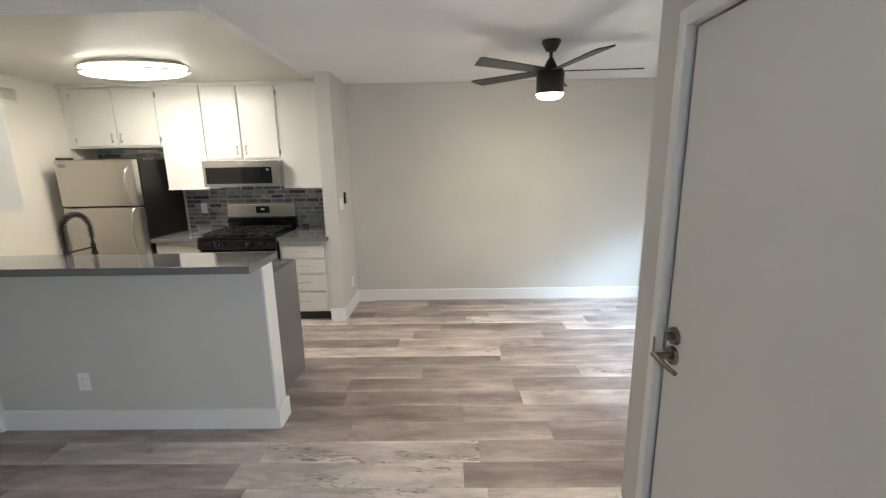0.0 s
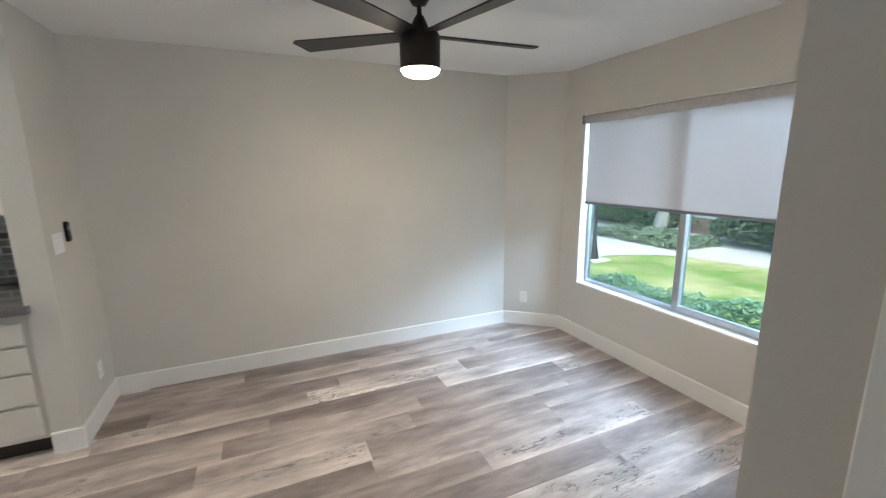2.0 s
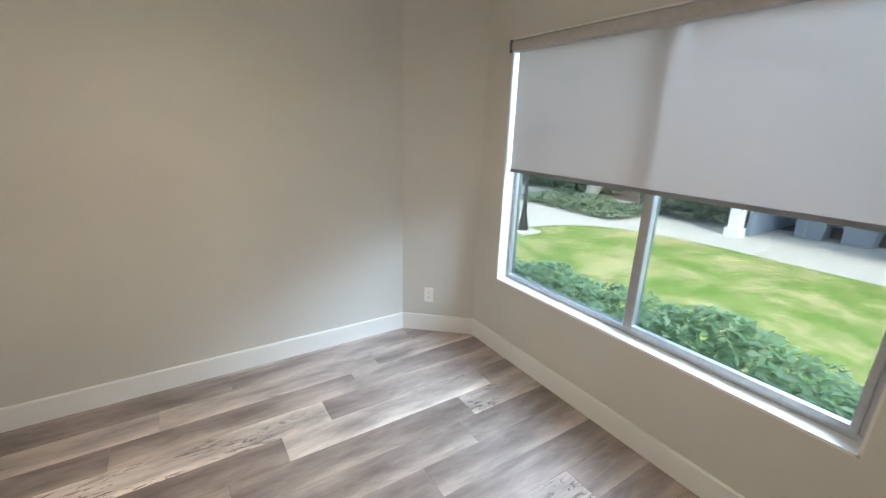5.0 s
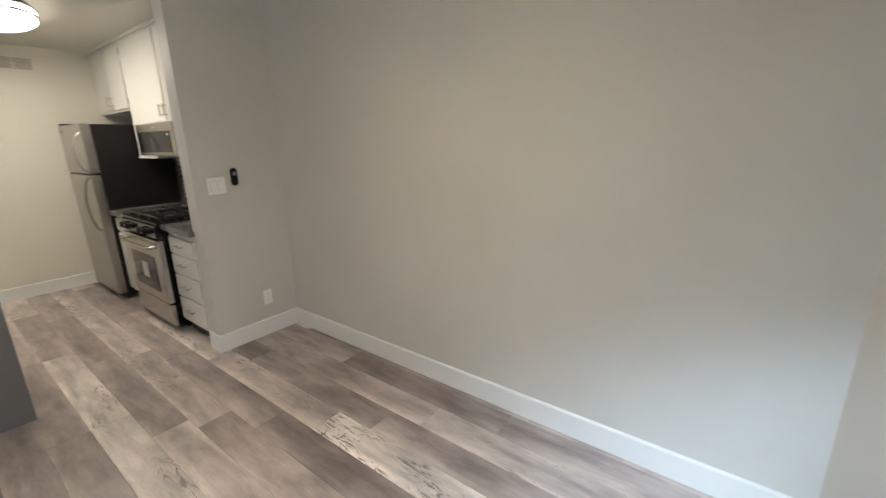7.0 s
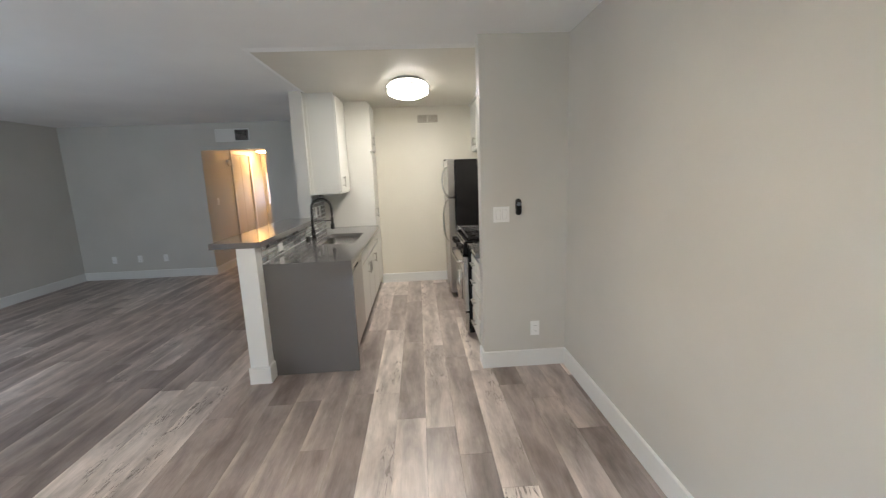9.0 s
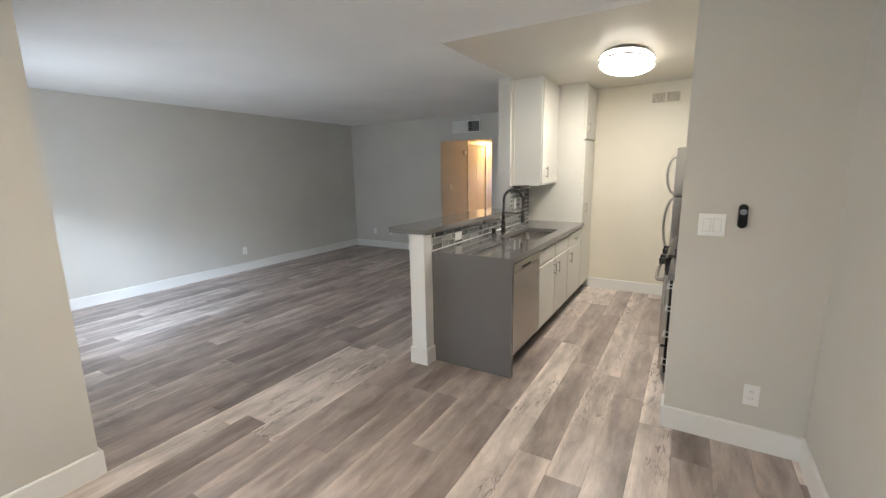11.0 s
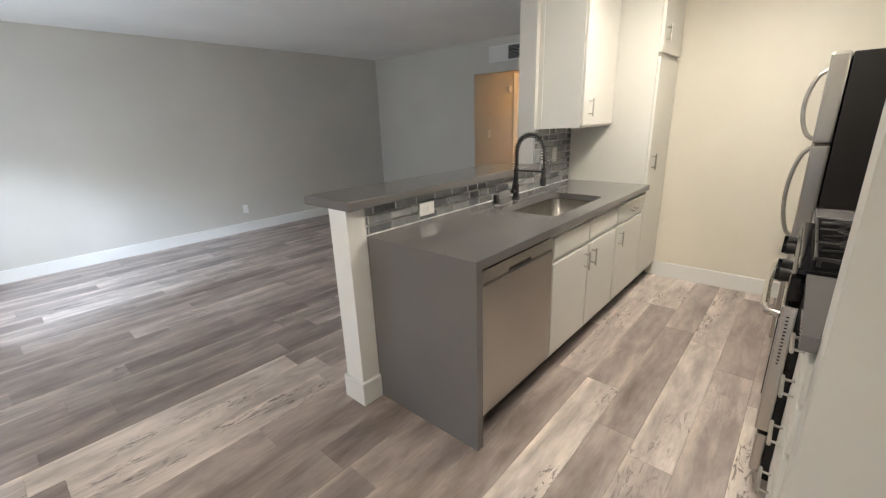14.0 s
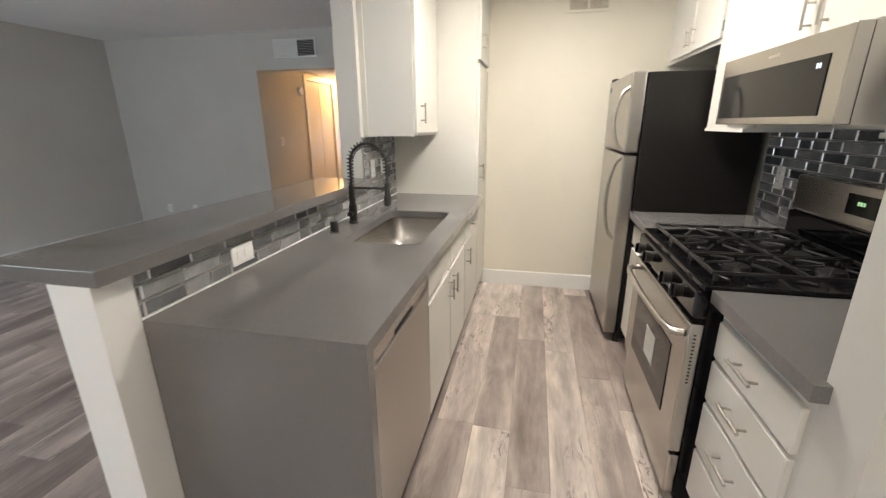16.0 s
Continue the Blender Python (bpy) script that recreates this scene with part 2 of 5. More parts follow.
M["nickel"] = plain("satin_nickel", (0.5, 0.48, 0.44), 0.3, 1.0)
M["aged"] = plain("aged_bronze_nickel", (0.22, 0.2, 0.175), 0.35, 1.0)
M["ventgap"] = plain("tan_duct_shadow", (0.3, 0.25, 0.18), 0.7)
M["platejoint"] = plain("plate_joint_shadow", (0.58, 0.57, 0.55), 0.5)
M["taupe"] = plain("taupe_shade_roll", (0.47, 0.45, 0.435), 0.6)
M["chrome"] = plain("polished_edge", (0.75, 0.75, 0.74), 0.12, 1.0)
M["black"] = plain("matte_black", (0.018, 0.017, 0.016), 0.45)
M["gloss"] = plain("gloss_black", (0.006, 0.006, 0.007), 0.08, 0.0, 0.15)
M["bronze"] = plain("dark_bronze", (0.028, 0.022, 0.018), 0.4, 0.3)
M["blade"] = plain("charcoal_blade", (0.035, 0.033, 0.032), 0.5)
M["iron"] = plain("cast_iron", (0.022, 0.021, 0.021), 0.38)
M["fridge_side"] = plain("black_fridge_side", (0.01, 0.009, 0.0085), 0.5)
for key in ("fridge_side", "gloss"):
    M[key].node_tree.nodes["Principled BSDF"].inputs["Specular IOR Level"].default_value = 0.25
M["klight"] = glowing("kitchen_diffuser", (1.0, 0.9, 0.75), 3.6)
M["kband"] = glowing("kitchen_diffuser_side", (1.0, 0.9, 0.75), 0.8)
M["flight"] = glowing("fan_light_lens", (1.0, 0.82, 0.6), 26)
M["hlight"] = glowing("hall_light_lens", (1.0, 0.52, 0.17), 12)
M["lcd"] = glowing("blue_digits", (0.35, 0.65, 1.0), 0.06)
M["lcdg"] = glowing("green_digits", (0.3, 0.9, 0.2), 0.035)
M["glass"] = glass_material()
M["shade"] = shade_material()
M["alu"] = plain("aluminium_window_frame", (0.5, 0.52, 0.54), 0.35, 0.7)
M["lawn"] = lawn_material()
M["path"] = concrete_material("pale_concrete", (0.55, 0.52, 0.47))
M["soil"] = concrete_material("garden_soil", (0.14, 0.1, 0.075))
# hedge and shrub greens are paled to imitate haze on the window glass
M["hedge"] = leafy("hazed_hedge_leaf", (0.27, 0.4, 0.24), (0.33, 0.47, 0.28), (0.42, 0.53, 0.33))
M["shrub"] = leafy("hazed_shrub_leaf", (0.2, 0.27, 0.19), (0.29, 0.36, 0.24), (0.4, 0.44, 0.29))
M["tree"] = leafy("tree_leaf", (0.15, 0.22, 0.13), (0.22, 0.3, 0.17), (0.3, 0.36, 0.21))
M["bark"] = concrete_material("pale_bark", (0.4, 0.37, 0.33))
M["stucco"] = concrete_material("white_stucco", (0.72, 0.71, 0.68))
M["bluewall"] = concrete_material("blue_grey_siding", (0.24, 0.29, 0.36))
M["bin"] = plain("grey_bin_plastic", (0.2, 0.22, 0.25), 0.5)
M["roof"] = concrete_material("roof_shingle", (0.16, 0.14, 0.13))
M["paper"] = plain("white_paper_label", (0.7, 0.7, 0.68), 0.7)


# ---- building helpers ----
ORIGIN = {}


def box(bm, x0, x1, y0, y1, z0, z1, bevel=0.0, turn=None):
    v = bmesh.ops.create_cube(bm, size=1.0)["verts"]
    m = Matrix.Translation(((x0 + x1) / 2, (y0 + y1) / 2, (z0 + z1) / 2)) @ Matrix.Diagonal((abs(x1 - x0), abs(y1 - y0), abs(z1 - z0), 1))
    bmesh.ops.transform(bm, matrix=m if turn is None else turn @ m, verts=v)
    if bevel:
        e = list({k for q in v for k in q.link_edges})
        bmesh.ops.bevel(bm, geom=e, offset=bevel, segments=2, affect="EDGES", profile=0.6)
    return bm


def cyl(bm, x, y, z0, z1, r0, r1=None, n=24, axis="z"):
    r1 = r0 if r1 is None else r1
    h = z1 - z0
    v = bmesh.ops.create_cone(bm, cap_ends=True, segments=n, radius1=r0, radius2=r1, depth=abs(h))["verts"]
    turn = {"z": Matrix(), "x": Matrix.Rotation(radians(90), 4, "Y"), "y": Matrix.Rotation(radians(-90), 4, "X")}[axis]
    at = {"z": (x, y, (z0 + z1) / 2), "x": ((z0 + z1) / 2, x, y), "y": (x, (z0 + z1) / 2, y)}[axis]
    bmesh.ops.transform(bm, matrix=Matrix.Translation(at) @ turn, verts=v)
    return bm


def lathe(bm, x, y, profile, n=32):
    """A turned shape round an upright axis; profile: (radius, z) from below."""
    rings = []
    for r, z in profile:
        rings.append([bm.verts.new((x + r * math.cos(2 * math.pi * k / n), y + r * math.sin(2 * math.pi * k / n), z)) for k in range(n)])
    for a, b in zip(rings, rings[1:]):
        for k in range(n):
            bm.faces.new((a[k], a[(k + 1) % n], b[(k + 1) % n], b[k]))
    bm.faces.new(list(reversed(rings[0])))
    bm.faces.new(rings[-1])
    return bm


def tube(bm, pts, r, n=10):
    """A round bar swept along points."""
    pts = [Vector(p) for p in pts]
    rings, up = [], None
    for i, p in enumerate(pts):
        d = (pts[min(i + 1, len(pts) - 1)] - pts[max(i - 1, 0)]).normalized()
        if up is None:
            up = Vector((0, 0, 1)) if abs(d.z) < 0.9 else Vector((1, 0, 0))
        s = d.cross(up).normalized()
        up = s.cross(d).normalized()
        rings.append([bm.verts.new(p + r * (math.cos(2 * math.pi * k / n) * s + math.sin(2 * math.pi * k / n) * up)) for k in range(n)])
    for a, b in zip(rings, rings[1:]):
        for k in range(n):
            bm.faces.new((a[k], a[(k + 1) % n], b[(k + 1) % n], b[k]))
    bm.faces.new(list(reversed(rings[0])))
    bm.faces.new(rings[-1])
    return bm


def prism(bm, pts, z0, z1):
    """An upright slab over a plan outline (anticlockwise)."""
    a, b = [bm.verts.new((x, y, z0)) for x, y in pts], [bm.verts.new((x, y, z1)) for x, y in pts]
    bm.faces.new(list(reversed(a)))
    bm.faces.new(b)
    for k in range(len(pts)):
        j = (k + 1) % len(pts)
        bm.faces.new((a[k], a[j], b[j], b[k]))
    return bm


def finish(name, bm, material, smooth=False, shift=None):
    if shift is not None:
        bmesh.ops.translate(bm, verts=bm.verts, vec=-Vector(shift))
    bmesh.ops.recalc_face_normals(bm, faces=bm.faces)
    me = bpy.data.meshes.new(name)
    bm.to_mesh(me)
    bm.free()
    me.materials.append(M[material])
    if smooth:
        me.shade_smooth()
        me.set_sharp_from_angle(angle=radians(40))
    return new(name, me)


def thing(name, at, label, category, group="", kind=""):
    ob = new(name)
    ob.empty_display_size = 0.05
    ob.location = at
    ORIGIN[ob] = Vector(at)
    return tagged(ob, label, category, group, kind)


def part(name, bm, material, parent, label="", smooth=False):
    """One mesh, given in world metres, under a thing or a part."""
    base = ORIGIN[parent]
    ob = finish(name, bm, material, smooth, base)
    ob.parent = parent
    ORIGIN[ob] = base
    return tagged(ob, label)


def solid(name, bm, material, label, category="", kind="structure", group="", smooth=False):
    return tagged(finish(name, bm, material, smooth), label, category, group, kind)


def B(*a, **k):
    return box(bmesh.new(), *a, **k)


def pierced(bm, along, a, b, t0, t1, z0, z1, holes):
    """One wall in a single piece with openings; along: "x" or "y"; holes: (s0, s1, z0, z1)."""
    ss = sorted({a, b, *[h[0] for h in holes], *[h[1] for h in holes]})
    zs = sorted({z0, z1, *[h[2] for h in holes], *[h[3] for h in holes]})
    cache = {}

    def v(s, t, z):
        if (s, t, z) not in cache:
            cache[(s, t, z)] = bm.verts.new((s, t, z) if along == "x" else (t, s, z))
        return cache[(s, t, z)]

    def full(i, k):
        if not (0 <= i < len(ss) - 1 and 0 <= k < len(zs) - 1):
            return False
        s, z = (ss[i] + ss[i + 1]) / 2, (zs[k] + zs[k + 1]) / 2
        return not any(h[0] < s < h[1] and h[2] < z < h[3] for h in holes)
    for i in range(len(ss) - 1):
        for k in range(len(zs) - 1):
            if not full(i, k):
                continue
            q = [(ss[i], zs[k]), (ss[i + 1], zs[k]), (ss[i + 1], zs[k + 1]), (ss[i], zs[k + 1])]
            for t in (t0, t1):
                bm.faces.new([v(s, t, z) for s, z in q])
            for (di, dk), e in (((0, -1), (0, 1)), ((1, 0), (1, 2)), ((0, 1), (2, 3)), ((-1, 0), (3, 0))):
                if not full(i + di, k + dk):
                    p, r_ = q[e[0]], q[e[1]]
                    bm.faces.new((v(p[0], t0, p[1]), v(r_[0], t0, r_[1]), v(r_[0], t1, r_[1]), v(p[0], t1, p[1])))
    return bm

# ---- the structure ----
CEIL, KCEIL = 2.44, 2.425
NORTH, EAST, DOORX, DSOUTH, SOUTH, WEST, KWEST = 5.5, 3.72, 1.85, 2.405, -1.125, -3.94, -2.83
BX = 3.30   # where the angled wall leaves the north wall
BY = 5.14   # where it meets the window wall

solid("wall_north", B(0, BX, NORTH, NORTH + 0.12, 0, CEIL), "wall", "greige painted dining room wall", "wall")
solid("wall_kitchen_north", B(KWEST - 0.12, -0.002, NORTH, NORTH + 0.12, 0, CEIL), "cream", "cream painted kitchen wall behind cabinets", "wall")
solid("wall_stub", B(-0.14, 0, 4.862, NORTH, 0, CEIL), "wall", "greige wall end between kitchen and dining area", "wall")
solid("wall_bay_north", prism(bmesh.new(), [(EAST, BY), (EAST + 0.12, BY + 0.05), (BX + 0.06, 5.62), (BX, 5.62), (BX, 5.5)], 0, CEIL), "wall", "greige angled wall beside the window", "wall")
solid("wall_bay_south", prism(bmesh.new(), [(EAST, 2.75), (3.36, DSOUTH), (3.36, DSOUTH - 0.12), (3.46, DSOUTH - 0.12), (EAST + 0.12, 2.68), (EAST + 0.12, 2.75)], 0, CEIL), "wall", "greige angled wall beside the window", "wall")
WY0, WY1, WZ0, WZ1 = 3.04, 4.91, 0.525, 2.04
bm = pierced(bmesh.new(), "y", 2.75, BY, EAST, EAST + 0.12, 0, CEIL, [(WY0, WY1, WZ0, WZ1)])
solid("wall_east", bm, "wall", "greige wall with a wide window", "wall")
solid("wall_dining_south", B(DOORX + 0.12, 3.36, DSOUTH - 0.12, DSOUTH, 0, CEIL), "wall", "greige dining room wall beside the entrance", "wall")
DY0, DY1, DZ = 1.30, 2.215, 2.0
# unseen opening, kept low and narrow to shape the pool of daylight
LY0, LY1, LZ0, LZ1 = -0.2, 1.17, 0.55, 1.42
bm = pierced(bmesh.new(), "y", SOUTH, DSOUTH, DOORX, DOORX + 0.12, 0, CEIL, [(DY0 - 0.02, DY1 + 0.02, 0, DZ + 0.02), (LY0, LY1, LZ0, LZ1)])
solid("wall_entrance", bm, "wall", "greige wall with the entrance door", "wall")
solid("wall_south", B(WEST - 0.12, DOORX + 0.12, SOUTH - 0.12, SOUTH, 0, CEIL), "wall", "long greige living room wall", "wall")
HY0, HY1, HZ, HEND = 0.985, 1.985, 2.025, -6.5
bm = pierced(bmesh.new(), "y", SOUTH, 2.75, WEST - 0.12, WEST, 0, CEIL, [(HY0, HY1, 0, HZ)])
solid("wall_west", bm, "wall", "greige living room wall with the hall opening", "wall")
bm = prism(bmesh.new(), [(WEST, 2.66), (-3.2, 2.66), (-3.2, 3.07), (-3.3, 3.07), (-3.3, 2.75), (WEST, 2.75)], 0, CEIL)
solid("wall_jog", bm, "wall", "greige wall stepping out beside the hall", "wall")
bm = bmesh.new()
box(bm, -3.2, -1.70, 3.07, 3.205, 0, CEIL)
solid("wall_kitchen_south", bm, "wall", "greige wall between kitchen and living room", "wall")
solid("wall_kitchen_west", B(KWEST - 0.12, KWEST, 3.205, NORTH, 0, CEIL), "cream", "cream kitchen end wall", "wall")
bm = pierced(bmesh.new(), "x", HEND, WEST - 0.12, HY0 - 0.1, HY0, 0, 2.2, [(-5.84, -5.04, 0, 2.03)])
solid("wall_hall_south", bm, "wall", "hall wall lit by a warm lamp", "wall")
solid("wall_hall_north", B(HEND, WEST - 0.12, HY1, HY1 + 0.1, 0, 2.2), "wall", "hall wall opposite the door", "wall")
bm = pierced(bmesh.new(), "y", HY0 - 0.1, HY1 + 0.1, HEND - 0.1, HEND, 0, 2.2, [(1.06, 1.34, 1.0, 1.7)])
solid("wall_hall_end", bm, "wall", "hall end wall with a small bright window", "wall")

solid("half_wall", B(-1.70, 0.012, 3.09, 3.205, 0, 1.04), "wall", "grey painted half wall under the raised bar", "wall")
bm = prism(bmesh.new(), [(0.0125, 3.085), (0.024, 3.085), (0.024, 3.219), (-0.083, 3.219), (-0.083, 3.2055), (0.0125, 3.2055)], 0.0, 1.039)
solid("trim_half_wall_end", bm, "trim", "white painted end board of the half wall", "trim")

# ceilings
bm = bmesh.new()
box(bm, WEST - 0.12, 3.85, SOUTH - 0.12, 5.65, CEIL, CEIL + 0.12)
solid("ceiling", bm, "ceil", "white textured ceiling", "ceiling")
solid("ceiling_kitchen", B(KWEST, -0.25, 3.24, NORTH, KCEIL, CEIL - 0.001), "kceil", "smooth cream kitchen ceiling, slightly lower", "ceiling")
bm = bmesh.new()
lo = [bm.verts.new(p) for p in ((-1.70, 3.24, KCEIL - 0.001), (-0.25, 3.24, KCEIL - 0.001), (-0.25, NORTH, KCEIL - 0.001))]
hi = [bm.verts.new(p) for p in ((-1.70, 3.19, CEIL - 0.001), (-0.20, 3.19, CEIL - 0.001), (-0.20, NORTH, CEIL - 0.001))]
bk = [bm.verts.new(p) for p in ((-1.70, 3.24, CEIL - 0.001), (-0.25, 3.24, CEIL - 0.001), (-0.25, NORTH, CEIL - 0.001))]
for k in range(2):
    bm.faces.new((lo[k], lo[k + 1], hi[k + 1], hi[k]))
    bm.faces.new((hi[k], hi[k + 1], bk[k + 1], bk[k]))
    bm.faces.new((bk[k], bk[k + 1], lo[k + 1], lo[k]))
bm.faces.new((lo[0], hi[0], bk[0]))
bm.faces.new((lo[2], bk[2], hi[2]))
solid("ceiling_drop_edge", bm, "ceil", "white textured edge of the lowered kitchen ceiling", "ceiling")
solid("ceiling_hall", B(HEND, WEST - 0.12, HY0 - 0.1, HY1 + 0.1, 2.13, 2.25), "ceil", "low hall ceiling", "ceiling")

# floor base below the planks
floor = thing("floor", (0, 0, 0), "weathered grey brown vinyl plank floor", "floor", kind="structure")
part("underlay", B(HEND - 0.1, 3.8, SOUTH - 0.12, 5.62, -0.15, -0.006), "subfloor", floor)


# baseboards
def skirting(bm, a, b, side):
    """A board along a wall from a to b; side: which way its face looks from the line, 1 left or -1 right."""
    a, b = Vector((*a, 0)), Vector((*b, 0))
    d = (b - a).normalized()
    n = Vector((-d.y, d.x, 0)) * side
    t, h = 0.015, 0.13
    q = [a, b, b + n * t, a + n * t]
    lo = [bm.verts.new(v) for v in q]
    mid = [bm.verts.new(v + Vector((0, 0, h - 0.006))) for v in q]
    top = [bm.verts.new(v + Vector((0, 0, h)) - (n * 0.006 if k > 1 else Vector())) for k, v in enumerate(q)]
    for r0, r1 in ((lo, mid), (mid, top)):
        for k in range(4):
            bm.faces.new((r0[k], r0[(k + 1) % 4], r1[(k + 1) % 4], r1[k]))
    bm.faces.new(list(reversed(lo)))
    bm.faces.new(top)


RUNS = [((0.015, NORTH), (BX + 0.005, NORTH), -1), ((BX, NORTH), (EAST, BY), -1), ((EAST, BY + 0.005), (EAST, 2.745), -1),
        ((EAST, 2.75), (3.36, DSOUTH), -1), ((3.365, DSOUTH), (DOORX, DSOUTH), -1), ((DOORX, DSOUTH + 0.015), (DOORX, DY1 + 0.048), -1),
        ((0, 4.847), (0, NORTH), -1), ((-0.14, 4.862), (0, 4.862), -1), ((DOORX, DY0 - 0.062), (DOORX, SOUTH), -1), ((DOORX, SOUTH), (WEST, SOUTH), -1),
        ((WEST, SOUTH), (WEST, HY0), -1), ((WEST, HY1), (WEST, 2.66), -1), ((-1.70, 3.09), (0.024, 3.09), -1),
        ((0.024, 3.075), (0.024, 3.234), -1), ((-0.083, 3.219), (0.024, 3.219), 1), ((KWEST, 3.84), (KWEST, NORTH), -1), ((-3.2, 2.66), (-3.2, 3.07), -1), ((-3.2, 3.07), (-1.70, 3.07), -1),
        ((WEST, HY0), (-4.97, HY0), -1), ((-5.91, HY0), (HEND, HY0), -1), ((HEND, HY1), (WEST, HY1), -1), ((-3.2, 2.66), (WEST, 2.66), 1)]
for a, b, side in RUNS:
    bm = bmesh.new()
    skirting(bm, a, b, side)
    solid("baseboard", bm, "trim", "white painted baseboard", "baseboard")

# ---- dining window ----
win = thing("window_1", (EAST + 0.06, 3.96, WZ0), "wide aluminium sliding window with white reveal", "window", kind="structure")
bm = bmesh.new()
box(bm, EAST + 0.001, EAST + 0.14, WY0, WY1, WZ0 - 0.001, WZ0 + 0.012)
box(bm, EAST + 0.001, EAST + 0.14, WY0, WY0 + 0.01, WZ0, WZ1)
box(bm, EAST + 0.001, EAST + 0.14, WY1 - 0.01, WY1, WZ0, WZ1)
box(bm, EAST + 0.001, EAST + 0.14, WY0, WY1, WZ1 - 0.01, WZ1)
part("reveal", bm, "trim", win, "white painted reveal and sill")
fx0, fx1 = EAST + 0.085, EAST + 0.135
bm = bmesh.new()
box(bm, fx0, fx1, WY0 + 0.01, WY1 - 0.01, WZ0 + 0.012, WZ0 + 0.04, bevel=0.003)
box(bm, fx0, fx1, WY0 + 0.01, WY1 - 0.01, WZ1 - 0.045, WZ1 - 0.01, bevel=0.003)
box(bm, fx0, fx1, WY0 + 0.01, WY0 + 0.035, WZ0 + 0.04, WZ1 - 0.045, bevel=0.003)
box(bm, fx0, fx1, WY1 - 0.035, WY1 - 0.01, WZ0 + 0.04, WZ1 - 0.045, bevel=0.003)
part("window_frame", bm, "alu", win, "grey aluminium frame")
part("mullion", B(fx0 - 0.012, fx1, 3.935, 3.985, WZ0 + 0.04, WZ1 - 0.045, bevel=0.004), "alu", win, "grey aluminium meeting stile")
bm = bmesh.new()
box(bm, fx0 - 0.01, fx0 + 0.02, WY0 + 0.035, 3.935, WZ0 + 0.04, WZ0 + 0.065, bevel=0.002)
box(bm, fx0 - 0.01, fx0 + 0.02, WY0 + 0.035, WY0 + 0.06, WZ0 + 0.065, WZ1 - 0.05, bevel=0.002)
part("sliding_sash", bm, "alu", win)
for y0, y1 in ((WY0 + 0.035, 3.935), (3.985, WY1 - 0.035)):
    p = part("pane", B(fx0 + 0.022, fx0 + 0.026, y0, y1, WZ0 + 0.04, WZ1 - 0.045), "glass", win)
    p.visible_shadow = False

shade = thing("roller_shade", (EAST + 0.04, 3.96, WZ1 - 0.012), "half lowered sheer light grey roller shade", "window shade")
part("valance", B(EAST - 0.02, EAST + 0.045, WY0 + 0.005, WY1 - 0.002, WZ1 - 0.078, WZ1 - 0.012, bevel=0.026), "taupe", shade, "taupe fabric roll", True)
part("end_cap", B(EAST - 0.022, EAST + 0.047, WY0 - 0.002, WY0 + 0.006, WZ1 - 0.08, WZ1 - 0.011), "bin", shade, "grey end cap")
part("end_cap", B(EAST - 0.022, EAST + 0.047, WY1 - 0.003, WY1 + 0.002, WZ1 - 0.08, WZ1 - 0.011), "bin", shade, "grey end cap")
part("fabric", B(EAST + 0.03, EAST + 0.0312, WY0 + 0.03, WY1 - 0.03, 1.285, WZ1 - 0.05), "shade", shade, "sheer light grey fabric")
part("hem_bar", B(EAST + 0.024, EAST + 0.036, WY0 + 0.028, WY1 - 0.028, 1.268, 1.29, bevel=0.003), "bin", shade, "taupe hem bar")

# unseen living room window, behind the walk, added for its daylight
lw = thing("window_2", (DOORX + 0.06, 0.48, LZ0), "unseen living room window, opening cut low to shape its daylight", "window", kind="structure")
bm = bmesh.new()
for y0, y1, z0, z1 in ((LY0, LY1, LZ0, LZ0 + 0.04), (LY0, LY1, LZ1 - 0.04, LZ1), (LY0, LY0 + 0.04, LZ0 + 0.04, LZ1 - 0.04), (LY1 - 0.04, LY1, LZ0 + 0.04, LZ1 - 0.04), (0.47, 0.5, LZ0 + 0.04, LZ1 - 0.04)):
    box(bm, DOORX + 0.03, DOORX + 0.07, y0, y1, z0, z1, bevel=0.003)
part("window_frame", bm, "alu", lw)
for y0, y1 in ((LY0 + 0.04, 0.47), (0.5, LY1 - 0.04)):
    p = part("pane", B(DOORX + 0.095, DOORX + 0.099, y0, y1, LZ0 + 0.04, LZ1 - 0.04), "glass", lw)
    p.visible_shadow = False

# ---- entrance door ----
door = thing("door_1", (DOORX + 0.03, (DY0 + DY1) / 2, 0), "closed off-white flush entrance door with lever and deadbolt", "door", kind="structure")
part("leaf", B(DOORX + 0.018, DOORX + 0.06, DY0 + 0.003, DY1 - 0.014, 0.008, DZ - 0.006, bevel=0.002), "door", door)
bm = bmesh.new()
for y0, y1 in ((DY1, DY1 + 0.042), (DY0 - 0.055, DY0)):
    box(bm, DOORX - 0.014, DOORX + 0.018, y0, y1, 0, DZ + 0.055, bevel=0.004)
box(bm, DOORX - 0.014, DOORX + 0.018, DY0, DY1, DZ, DZ + 0.055, bevel=0.004)
part("door_frame", bm, "trim", door, "white painted door frame")
part("weatherstrip", B(DOORX + 0.02, DOORX + 0.032, DY1 - 0.013, DY1 - 0.001, 0.008, DZ - 0.006), "bin", door, "dark grey weatherstrip")
bm = bmesh.new()
box(bm, DOORX + 0.018, DOORX + 0.12, DY1, DY1 + 0.02, 0, DZ + 0.02)
box(bm, DOORX + 0.018, DOORX + 0.12, DY0 - 0.02, DY0, 0, DZ + 0.02)
box(bm, DOORX + 0.018, DOORX + 0.12, DY0, DY1, DZ, DZ + 0.02)
part("jamb", bm, "trim", door)
